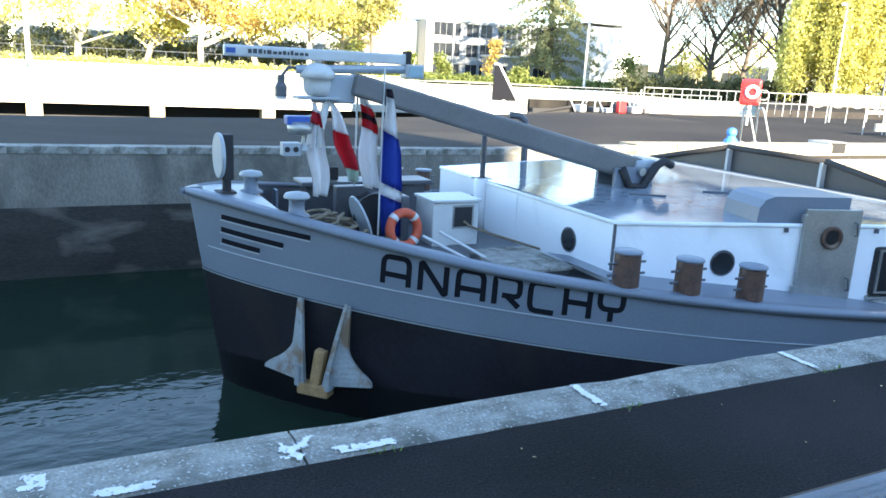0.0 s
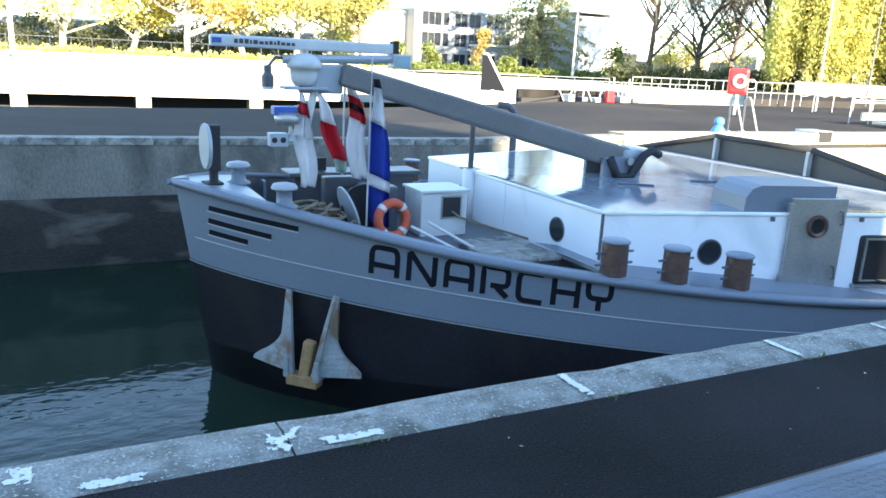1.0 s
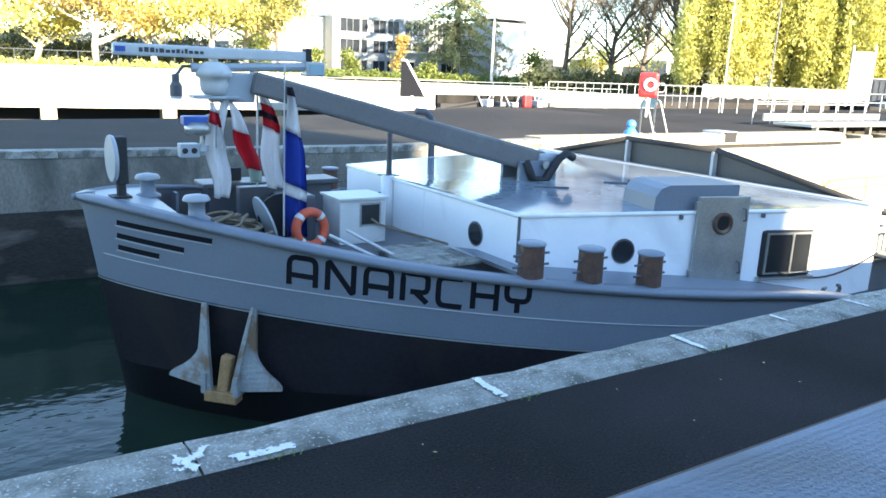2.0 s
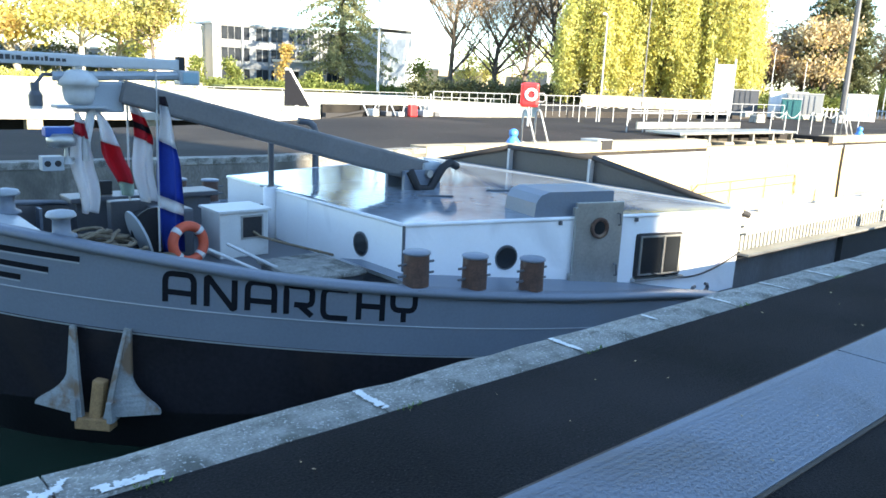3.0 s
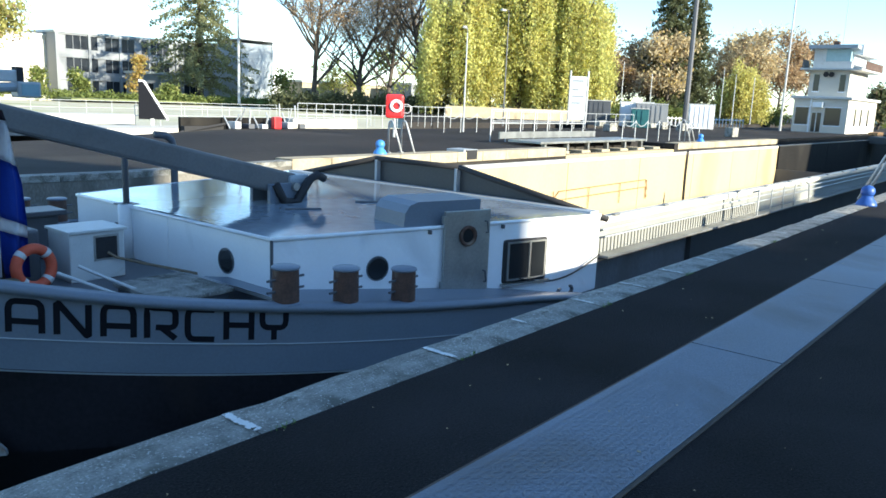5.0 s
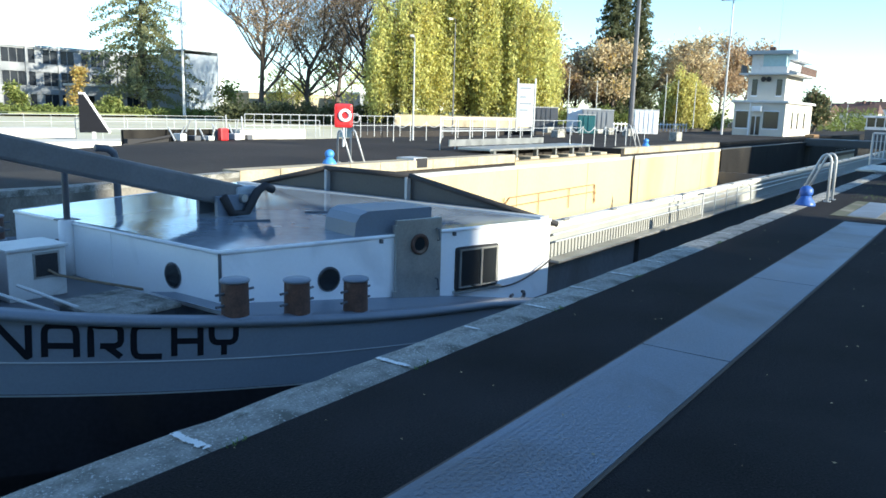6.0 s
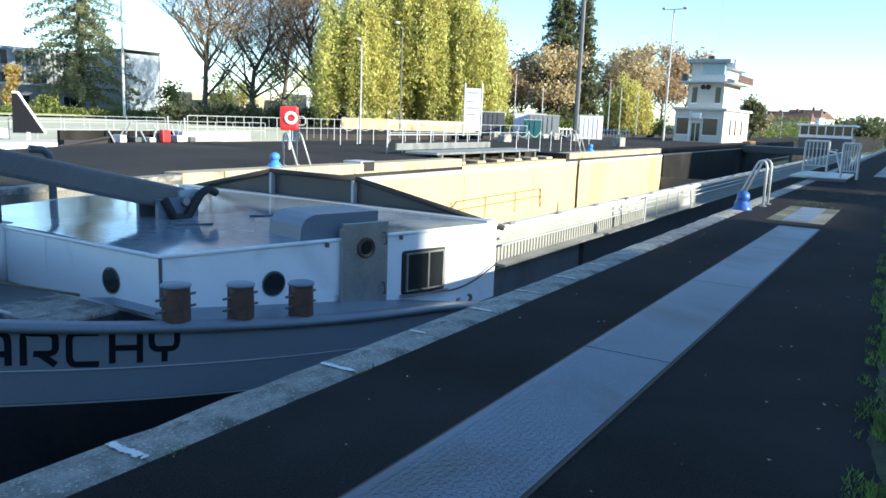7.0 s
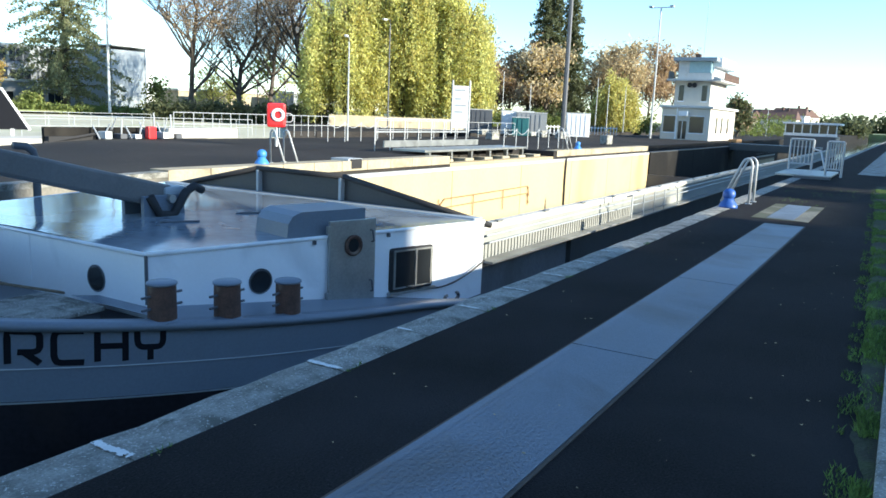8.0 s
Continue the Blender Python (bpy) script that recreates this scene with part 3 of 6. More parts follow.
def hull_skin(zlo, zhi, nz, inset=0.0, x_end=111.0, sides=(-1, 1)):
    bm = bmesh.new()
    S = [i / 60 for i in range(61)]
    for side in sides:
        rows = []
        for s in S + [q for q in TAIL if q < x_end] + [x_end]:
            row = []
            for k in range(nz + 1):
                f = k / nz
                xn = 1.06 + 8.44 * s * s if s <= 1 else s
                z = zlo(xn) + (zhi(xn) - zlo(xn)) * f
                xs = stem_x(z)
                x = xs + (9.5 - xs) * s * s if s <= 1 else s
                p = hull_point(min(x + inset, x_end), z, side)
                p.y -= side * min(inset, abs(p.y - YC))
                row.append(bm.verts.new(p))
            rows.append(row)
        for a, b in zip(rows, rows[1:]):
            for k in range(nz):
                q = (a[k], b[k], b[k + 1], a[k + 1])
                bm.faces.new(q if side < 0 else q[::-1])
    bmesh.ops.remove_doubles(bm, verts=bm.verts, dist=0.0015)
    return bm


barge = thing("barge", "long grey and black motor barge lying in the lock", "barge", at=(0, 0, 0))
part("topside_shell", hull_skin(black_z, gun_z, 8), M_GREY, barge, "satin blue-grey hull topsides", True)
part("bottom", hull_skin(lambda x: -2.17 + 0.05 * noise.noise((x * 1.3, 0.2, 0.7)), black_z, 6), M_BLACK, barge, "dull black lower hull", True)
part("boot_top", hull_skin(lambda x: -4.0, lambda x: -2.17 + 0.05 * noise.noise((x * 1.3, 0.2, 0.7)), 5), M_WETBLACK, barge, "wet black band at the waterline", True)
part("bulwark_inside", hull_skin(lambda x: -1.3, gun_z, 3, inset=0.09, x_end=12.0), M_DARKGREY, barge, "", True)
for side in (-1, 1):
    bm = bmesh.new()
    rows = []
    for i in range(87):
        s = i / 78
        x = 1.06 + 8.44 * s * s if i < 79 else (TAIL + [110.5])[i - 79]
        z = gun_z(x)
        p, q = hull_point(x, z, side, 0.05), hull_point(min(x + 0.11, 110.6), z, side, 0)
        q.y -= side * min(0.11, abs(q.y - YC))
        if i == 0:
            p.y = q.y = YC
            p.x -= 0.05
            q.x = 1.25
        rows.append([bm.verts.new((p.x, p.y, z - 0.07)), bm.verts.new((p.x, p.y, z + 0.012)), bm.verts.new((q.x, q.y, z + 0.03)), bm.verts.new((q.x, q.y, z - 0.05))])
    for a, b in zip(rows, rows[1:]):
        for k in range(4):
            bm.faces.new((a[k], a[(k + 1) % 4], b[(k + 1) % 4], b[k]))
    bmesh.ops.recalc_face_normals(bm, faces=bm.faces)
    part("gunwale", bm, M_GREY, barge, "", True)
    # thin pale rubbing line
    bm = bmesh.new()
    rows = []
    for i in range(70):
        s = 0.16 + 0.84 * i / 68
        x = 1.06 + 8.44 * s * s if i < 69 else 110.0
        z = -0.64 - 0.102 * min(x - 1.0, 7.5)
        rows.append([bm.verts.new(hull_point(x, z - 0.008, side, 0.006)), bm.verts.new(hull_point(x, z, side, 0.016)), bm.verts.new(hull_point(x, z + 0.008, side, 0.006))])
    for a, b in zip(rows, rows[1:]):
        for k in range(2):
            bm.faces.new((a[k], b[k], b[k + 1], a[k + 1]))
    part("rubbing_line", bm, M_LIGHTGREY, barge, "", True)
# pale edge line on top of the black
bm = bmesh.new()
rows = []
for i in range(70):
    s = 0.14 + 0.86 * i / 68
    x = 1.06 + 8.44 * s * s if i < 69 else 110.0
    z = black_z(x)
    rows.append([bm.verts.new(hull_point(x, z - 0.012, -1, 0.004)), bm.verts.new(hull_point(x, z + 0.012, -1, 0.012))])
for a, b in zip(rows, rows[1:]):
    bm.faces.new((a[0], b[0], b[1], a[1]))
part("boot_line", bm, M_LIGHTGREY, barge)


def bow_plate(z, x_end, inset):
    bm = bmesh.new()
    near, far = [], []
    for i in range(41):
        s = i / 40
        x = 1.06 + 0.1 + (x_end - 1.16) * s * s
        zz = z(x) if callable(z) else z
        h = max(0.0, half_beam(x, zz) - inset)
        near.append(bm.verts.new((x, YC - h, zz)))
        far.append(bm.verts.new((x, YC + h, zz)))
    for i in range(40):
        bm.faces.new((near[i], near[i + 1], far[i + 1], far[i]))
    bmesh.ops.recalc_face_normals(bm, faces=bm.faces)
    for f in bm.faces:
        if f.normal.z < 0:
            f.normal_flip()
    return bm


DECK = -0.88
part("fore_deck", bow_plate(DECK, 6.0, 0.06), M_DARKGREY, barge, "grey painted fore deck")
part("stem_plate", bow_plate(lambda x: gun_z(x) + 0.01, 2.05, 0.03), M_LIGHTGREY, barge, "pale grey plate closing the stem")
for side in (-1, 1):
    bm = bmesh.new()
    rows = []
    for i in range(30):
        x = 5.7 + (12.2 - 5.7) * i / 29
        z = gun_z(x) - 0.03
        h = half_beam(x, z)
        rows.append([bm.verts.new((x, YC + side * (h - 0.02), z)), bm.verts.new((x, YC + side * (h - 2.2), z))])
    for a, b in zip(rows, rows[1:]):
        f = bm.faces.new((a[0], b[0], b[1], a[1]))
    for f in bm.faces:
        f.normal_update()
        if f.normal.z < 0:
            f.normal_flip()
    part("side_deck", bm, M_GREY, barge)
# bulwark stays inside the bow
for side in (-1, 1):
    for x in (2.6, 3.4, 4.2, 5.0):
        p = hull_point(x, DECK, side)
        yy = p.y - side * 0.12
        bm = bmesh.new()
        prism(bm, [(x - 0.02, min(yy, yy - side * 0.22)), (x + 0.02, min(yy, yy - side * 0.22)), (x + 0.02, max(yy, yy - side * 0.22)), (x - 0.02, max(yy, yy - side * 0.22))], DECK, gun_z(x) - 0.04)
        bmesh.ops.recalc_face_normals(bm, faces=bm.faces)
        part("bulwark_stay", bm, M_GREY, barge)

# three raked vents on the bow
def on_hull(pts, width, out, mat, name, parent, thick=0.006):
    """A band laid on the near hull side along (x, z) points."""
    bm = bmesh.new()
    dense = []
    for (x0, z0), (x1, z1) in zip(pts, pts[1:]):
        n = max(2, int(math.hypot(x1 - x0, z1 - z0) / 0.06))
        dense += [(x0 + (x1 - x0) * i / n, z0 + (z1 - z0) * i / n) for i in range(n)]
    dense.append(pts[-1])
    rows = []
    for i, (x, z) in enumerate(dense):
        a, b = dense[max(0, i - 1)], dense[min(len(dense) - 1, i + 1)]
        dx, dz = b[0] - a[0], b[1] - a[1]
        # lengths along x are foreshortened by the run of the hull
        h = (half_beam(x + 0.03, z) - half_beam(x - 0.03, z)) / 0.06
        g = math.sqrt(1 + h * h)
        L = math.hypot(dx * g, dz) or 1
        nx_, nz_ = -dz / L / g, dx * g / L
        w = width / 2
        rows.append([bm.verts.new(hull_point(x - nx_ * w, z - nz_ * w, -1, out)), bm.verts.new(hull_point(x + nx_ * w, z + nz_ * w, -1, out)),
                     bm.verts.new(hull_point(x + nx_ * w, z + nz_ * w, -1, out - thick)), bm.verts.new(hull_point(x - nx_ * w, z - nz_ * w, -1, out - thick))])
    for a, b in zip(rows, rows[1:]):
        for k in range(4):
            bm.faces.new((a[k], b[k], b[(k + 1) % 4], a[(k + 1) % 4]))
    bm.faces.new(rows[0])
    bm.faces.new(rows[-1][::-1])
    bmesh.ops.recalc_face_normals(bm, faces=bm.faces)
    return part(name, bm, mat, parent)


for (xa, za), (xb, zb) in (((1.4, -0.22), (2.28, -0.32)), ((1.4, -0.39), (2.02, -0.47)), ((1.41, -0.545), (1.79, -0.59))):
    on_hull([(xa, za), (xb, zb)], 0.065, 0.007, M_LETTER, "vent_slot", barge)
    on_hull([(xa - 0.01, za - 0.045), (xb, zb - 0.045)], 0.016, 0.014, M_LIGHTGREY, "vent_lip", barge)

# lettering: square strokes with rounded corners, (u, v) within a letter box
GLYPH = {
    "A": [[(0, 0), (0, 0.74), (0.03, 0.88), (0.11, 0.97), (0.24, 1), (0.76, 1), (0.89, 0.97), (0.97, 0.88), (1, 0.74), (1, 0)], [(0, 0.36), (1, 0.36)]],
    "N": [[(0, 0), (0, 1), (0.06, 1), (0.94, 0), (1, 0), (1, 1)]],
    "R": [[(0, 0), (0, 1), (0.8, 1), (0.94, 0.95), (1, 0.84), (1, 0.52), (0.94, 0.41), (0.8, 0.36), (0.3, 0.36)], [(0.5, 0.36), (1, 0)]],
    "C": [[(1, 1), (0.24, 1), (0.1, 0.97), (0.03, 0.88), (0, 0.76), (0, 0.24), (0.03, 0.12), (0.1, 0.03), (0.24, 0), (1, 0)]],
    "H": [[(0, 0), (0, 1)], [(1, 0), (1, 1)], [(0, 0.5), (1, 0.5)]],
    "Y": [[(0, 1), (0, 0.66), (0.04, 0.53), (0.12, 0.46), (0.24, 0.43), (0.76, 0.43), (0.88, 0.46), (0.96, 0.53), (1, 0.66), (1, 1)], [(0.5, 0.43), (0.5, 0)]],
}
name_board = thing("name_lettering", "black squared letters of the barge's name on the grey bow", "lettering")
word = "ANARCHY"
STARTS = [3.0, 3.365, 3.735, 4.1, 4.46, 4.825, 5.185]
for ch, xa in zip(word, STARTS):
    xb = xa + 0.25
    for stroke in GLYPH[ch]:
        pts = []
        for u, v in stroke:
            x = xa + (xb - xa) * u
            pts.append((x, -0.755 - 0.112 * (x - 2.86) + 0.345 * v))
        on_hull(pts, 0.066, 0.006, M_LETTER, "letter_stroke", name_board, 0.004)

# anchor housed on the near bow
anchor = thing("anchor", "pale grey stockless anchor hanging at the bow just above the water", "anchor")


def fluke(x_top, x_bot, lean):
    """A fin-shaped fluke: narrow above, sweeping out to a rounded foot, with a raised inner flange."""
    bm = bmesh.new()
    inner, outer = [], []
    for i in range(17):
        v = i / 16
        z = -1.12 - 1.03 * v
        xi = x_top + (x_bot - x_top) * v
        w = 0.03 + 0.13 * v + 0.34 * max(0.0, (v - 0.55) / 0.45) ** 1.6
        lift = 0.1 * max(0.0, (v - 0.7) / 0.3) ** 2
        if v > 0.85:
            w -= 0.1 * ((v - 0.85) / 0.15) ** 2
        inner.append((xi, z, 0.05 + 0.2 * v))
        outer.append((xi + lean * w, z + lift * 0.4, 0.02 + 0.14 * v))
    out = inner + outer[::-1]
    a = [bm.verts.new(hull_point(x, z, -1, o)) for x, z, o in out]
    b = [bm.verts.new(hull_point(x, z, -1, o + 0.05)) for x, z, o in out]
    m_ = len(inner)
    n_ = len(out)
    for i in range(m_ - 1):
        for lay, flip in ((a, False), (b, True)):
            q = (lay[i], lay[i + 1], lay[n_ - 2 - i], lay[n_ - 1 - i])
            bm.faces.new(q[::-1] if flip else q)
    for i in range(n_):
        j = (i + 1) % n_
        bm.faces.new((a[i], b[i], b[j], a[j]))
    bmesh.ops.recalc_face_normals(bm, faces=bm.faces)
    return bm


part("fluke", fluke(2.24, 2.38, -1), M_ANCHOR, anchor)
part("fluke", fluke(2.69, 2.62, 1), M_ANCHOR, anchor)
for xt, xb_ in ((2.25, 2.39), (2.69, 2.61)):
    bm = bmesh.new()
    tube(bm, [hull_point(xt, -1.1, -1, 0.07), hull_point((xt + xb_) / 2, -1.6, -1, 0.2), hull_point(xb_, -2.16, -1, 0.3)], 0.03, 4, 0.05)
    part("flange", bm, M_ANCHOR, anchor)
# crown: an open-topped box between the flukes, and the stub of the shank in it
ca, cb = hull_point(2.36, -2.2, -1, 0.27), hull_point(2.65, -2.2, -1, 0.27)
cm = Matrix.Translation((ca + cb) / 2) @ Matrix.Rotation(math.atan2(cb.y - ca.y, cb.x - ca.x), 4, "Z")
cw = (cb - ca).length / 2
part("crown", boxed(-cw, cw, -0.09, 0.09, -0.1, 0.04, bevel=0.015, m=cm), M_YELLOW_RUST, anchor, "rust-ochre crown")
for sx in (-1, 1):
    part("crown_cheek", boxed(sx * cw - 0.035, sx * cw + 0.035, -0.1, 0.08, 0.0, 0.26, bevel=0.015, m=cm), M_ANCHOR, anchor)
part("shank", boxed(-0.075, 0.075, -0.05, 0.08, 0.0, 0.5, bevel=0.03, m=cm @ Matrix.Rotation(radians(9), 4, "Y")), M_YELLOW_RUST, anchor, "rust-ochre shank")

# ---- fore cabin ----
FX, AX = 6.02, 11.9
cab = [(FX, 7.84), (AX, 6.26), (AX, 14.74), (FX, 13.16)]
ROOF = -0.05
cabin = thing("fore_cabin", "low white steel fore cabin with wet grey roof", "cabin")
part("cabin_wall", prismed(cab, -1.75, ROOF - 0.03), M_WHITE, cabin, "glossy white painted steel walls")
inn = [(FX, 7.84), (AX, 6.26), (AX, 14.74), (FX, 13.16)]
bm = bmesh.new()
n = 24
grid = []
for i in range(n + 1):
    row = []
    for j in range(n + 1):
        x = inn[0][0] + (inn[1][0] - inn[0][0]) * i / n
        lo = inn[0][1] + (inn[1][1] - inn[0][1]) * i / n
        y = lo + (2 * YC - 2 * lo) * j / n
        z = ROOF + 0.008 * noise.noise((x * 0.9, y * 0.9, 0)) + 0.02 * (1 - abs(j / n - 0.5) * 2) + 0.002
        row.append(bm.verts.new((x, y, z)))
    grid.append(row)
for i in range(n):
    for j in range(n):
        bm.faces.new((grid[i][j], grid[i + 1][j], grid[i + 1][j + 1], grid[i][j + 1]))
part("roof", bm, M_ROOF, cabin, "wet grey steel roof mirroring the sky", True)
# rounded white edge round the roof
bm = bmesh.new()
for (xa, ya), (xb, yb) in zip(cab, cab[1:] + cab[:1]):
    tube(bm, [(xa, ya, ROOF - 0.022), (xb, yb, ROOF - 0.022)], 0.03, 8)
part("roof_edge", bm, M_WHITE, cabin, "", True)
SIDE_A = math.atan2(6.26 - 7.84, AX - FX)


def side_m(x, z, out=0.0):
    """A frame on the cabin's near side: its x runs aft, its y points out of the wall."""
    y = 7.84 + (6.26 - 7.84) * (x - FX) / (AX - FX)
    return Matrix.Translation((x, y, z)) @ Matrix.Rotation(SIDE_A + math.pi, 4, "Z") @ Matrix.Translation((0, out, 0))


FRONT = Matrix.Rotation(math.pi / 2, 4, "Z")


def porthole(m, r=0.17):
    t = part("porthole", lathed([(r + 0.012, 0.0), (r + 0.012, 0.012), (r + 0.004, 0.016), (r, 0.008)], 24, m @ Matrix.Rotation(-math.pi / 2, 4, "X")), M_DARKGREY, cabin, "", True)
    part("pane", lathed([(r, 0.004), (r - 0.02, 0.016)], 24, m @ Matrix.Rotation(-math.pi / 2, 4, "X")), M_GLASS, t)


porthole(side_m(7.56, -0.6))
for y, z in ((8.83, -0.51), (11.8, -0.55)):
    porthole(Matrix.Translation((FX, y, z)) @ FRONT)
# seam at the corner and on the front
part("corner_seam", tubed([(FX - 0.005, 7.83, -0.08), (FX - 0.005, 7.83, -0.7)], 0.022, 6), M_DARKGREY, cabin)
part("front_pillar", tubed([(FX - 0.06, 11.42, DECK), (FX - 0.06, 11.42, ROOF + 0.02)], 0.11, 12), M_WHITE, cabin, "", True)
part("weld_seam", tubed([(FX - 0.004, 10.3, -0.75), (FX - 0.004, 10.3, ROOF - 0.02)], 0.012, 6), M_WHITE, cabin)
# steel hatch door leaf, standing open against the side
m = side_m(9.04, -0.46, 0.05)
door = part("hatch_door", boxed(-0.43, 0.43, -0.02, 0.03, -0.64, 0.63, bevel=0.012, m=m), M_STEEL, cabin, "bare brushed steel hatch door folded open")
part("door_port", lathed([(0.16, 0), (0.16, 0.03), (0.115, 0.035), (0.11, 0.01)], 24, m @ Matrix.Translation((0.0, 0.03, 0.24)) @ Matrix.Rotation(-math.pi / 2, 4, "X")), M_RUST, door, "rust-brown port ring", True)
part("pane", lathed([(0.112, 0), (0.1, 0.012)], 24, m @ Matrix.Translation((0.0, 0.03, 0.24)) @ Matrix.Rotation(-math.pi / 2, 4, "X")), M_GLASS, door)
for z in (0.36, -0.42):
    bm = bmesh.new()
    tube(bm, [m @ Vector(p) for p in ((-0.33, 0.03, z + 0.09), (-0.33, 0.08, z + 0.09), (-0.36, 0.08, z - 0.08), (-0.36, 0.03, z - 0.09))], 0.014, 6)
    part("door_handle", bm, M_DARKGREY, door)
for z in (-0.5, 0.5):
    part("hinge", boxed(0.41, 0.47, -0.02, 0.05, z - 0.06, z + 0.06, bevel=0.01, m=m), M_STEEL, door)
# window with two sliding panes
m = side_m(10.23, -0.71, 0.0)
win = part("window", boxed(-0.5, 0.46, -0.08, 0.04, -0.37, 0.36, bevel=0.07, m=m), M_RUBBER, cabin, "dark rubber-framed sliding window")
for z0, z1 in ((-0.315, -0.29), (0.29, 0.315)):
    part("window_rail", boxed(-0.43, 0.39, 0.04, 0.066, z0, z1, m=m), M_STEEL, win, "aluminium rail")
for x0, x1 in ((-0.43, -0.4), (0.36, 0.39)):
    part("window_stile", boxed(x0, x1, 0.04, 0.066, -0.29, 0.29, m=m), M_STEEL, win, "aluminium stile")
part("pane", boxed(-0.4, -0.08, 0.042, 0.054, -0.29, 0.29, m=m), M_GLASS, win)
part("pane", boxed(-0.065, 0.36, 0.042, 0.05, -0.29, 0.29, m=m), M_GLASS, win)
part("window_bar", boxed(-0.092, -0.056, 0.045, 0.075, -0.31, 0.31, m=m), M_STEEL, win)
part("window_sill", boxed(-0.52, 0.48, 0.0, 0.09, -0.4, -0.36, m=m), M_STEEL, win)
# hood over the companionway
bm = bmesh.new()
prof = [(0, 0), (0.02, 0.2), (0.1, 0.31), (0.24, 0.36), (1.4, 0.36), (1.4, 0)]
base = side_m(8.02, ROOF, -0.08)
W_ = 0.85
a = [bm.verts.new(base @ Vector((-u, 0.0, w))) for u, w in prof]
b = [bm.verts.new(base @ Vector((-u, -W_, w))) for u, w in prof]
bm.faces.new(a)
bm.faces.new(b[::-1])
for i in range(len(prof)):
    j = (i + 1) % len(prof)
    bm.faces.new((a[i], a[j], b[j], b[i]))
bmesh.ops.recalc_face_normals(bm, faces=bm.faces)
part("companion_hood", bm, M_GREY, cabin, "rounded grey companionway hood")
# small fittings on the wall
for x in (8.4, 9.75):
    part("wall_stud", boxed(-0.02, 0.02, 0, 0.05, -0.04, 0.02, m=side_m(x, -0.12)), M_DARKGREY, cabin)
bm = bmesh.new()
p0, p1 = side_m(10.1, -1.0, 0.06).translation, side_m(11.85, -0.75, 0.1).translation
tube(bm, [p0.lerp(p1, f) - Vector((0, 0, 0.22 * math.sin(math.pi * f))) for f in [i / 12 for i in range(13)]], 0.014, 6)
part("power_cable", bm, M_RUBBER, cabin)
cleat = thing("mooring_cleat", "black double-horn mooring cleat on the side deck", "cleat")
for s in (-1, 1):
    bm = bmesh.new()
    c = Vector((10.75 + s * 0.13, 6.2, gun_z(10.75) - 0.03))
    tube(bm, [c, c + Vector((s * 0.07, 0, 0.03)), c + Vector((s * 0.1, 0, 0.08)), c + Vector((s * 0.07, 0, 0.13)), c + Vector((s * 0.02, 0, 0.14))], 0.036, 8, 0.026)
    part("horn", bm, M_DARKGREY, cleat)

# ---- bollards on the side decks ----
def deck_bollard(x, y, z, label, wear=M_RUST):
    t = thing("deck_bollard", label, "bollard", "deck bollards", (x, y, z))
    part("post", lathed([(0.17, 0), (0.16, 0.02), (0.155, 0.4), (0.15, 0.42)], 20), wear, t, "", True)
    part("cap", lathed([(0.16, 0.415), (0.172, 0.425), (0.17, 0.442), (0.155, 0.452), (0.0, 0.456)], 20), M_GREY, t, "grey painted cap", True)
    for zz in (0.16, 0.3):
        part("pin", tubed([(-0.27, 0, zz), (0.27, 0, zz)], 0.016, 6), M_DARKGREY, t)
    part("foot", lathed([(0.19, 0), (0.19, 0.012), (0.165, 0.025)], 20), M_GREY, t)
    return t


for x, y in ((5.52, 6.93), (6.27, 6.7), (7.08, 6.48)):
    deck_bollard(x, y, gun_z(x) - 0.02 + 0.03, "rusty brown deck bollard with cross pins and a grey cap")
for x in (5.4, 6.15):
    y = YC + half_beam(x, -0.6) - 0.22
    deck_bollard(x, y, gun_z(x) + 0.01, "rusty deck bollard on the far side deck")


def bow_bitt(x, y, z):
    t = thing("bow_bitt", "grey painted capped mooring bitt on the bow", "bollard", "bow bitts", (x, y, z))
    part("drum", lathed([(0.17, 0), (0.16, 0.03), (0.1, 0.06), (0.095, 0.2), (0.13, 0.24)], 20), M_GREY, t, "", True)
    part("cap", lathed([(0.16, 0.24), (0.165, 0.26), (0.14, 0.3), (0.05, 0.32)], 20), M_LIGHTGREY, t, "", True)


bow_bitt(1.95, 10.8, gun_z(1.9) + 0.0)
bow_bitt(2.2, 9.28, gun_z(2.2) - 0.0)

# round reflector disc on a bracket at the stem
disc = thing("bow_reflector", "round pale disc on a black bracket at the stem", "reflector", at=(1.52, 10.35, gun_z(1.5) + 0.01), rz=3)
part("disc", lathed([(0.29, -0.02), (0.3, 0), (0.29, 0.03)], 28, Matrix.Translation((-0.08, 0, 0.5)) @ Matrix.Rotation(math.pi / 2, 4, "Y")), M_LIGHTGREY, disc, "pale grey disc")
part("bracket", boxed(-0.04, 0.1, -0.09, 0.09, 0.18, 0.78, bevel=0.02), M_RUBBER, disc, "black perforated bracket")
part("foot", boxed(-0.12, 0.12, -0.12, 0.12, 0, 0.03), M_RUBBER, disc)
part("stalk", tubed([(0.02, 0, 0.02), (0.02, 0, 0.2)], 0.06, 8), M_RUBBER, disc)

# ---- folding boom with radar gear ----
boom = thing("folding_boom", "heavy grey steel folding boom lying over the cabin, carrying radar gear", "boom", at=(0, 0, 0))
P0, P1 = Vector((8.45, YC, 0.24)), Vector((3.3, YC, 1.5))
d = (P1 - P0)
bm = boxed(0, d.length, -0.19, 0.19, -0.2, 0.2, bevel=0.05)
for v in bm.verts:
    f = v.co.x / d.length
    v.co.z *= 1.0 - 0.25 * f
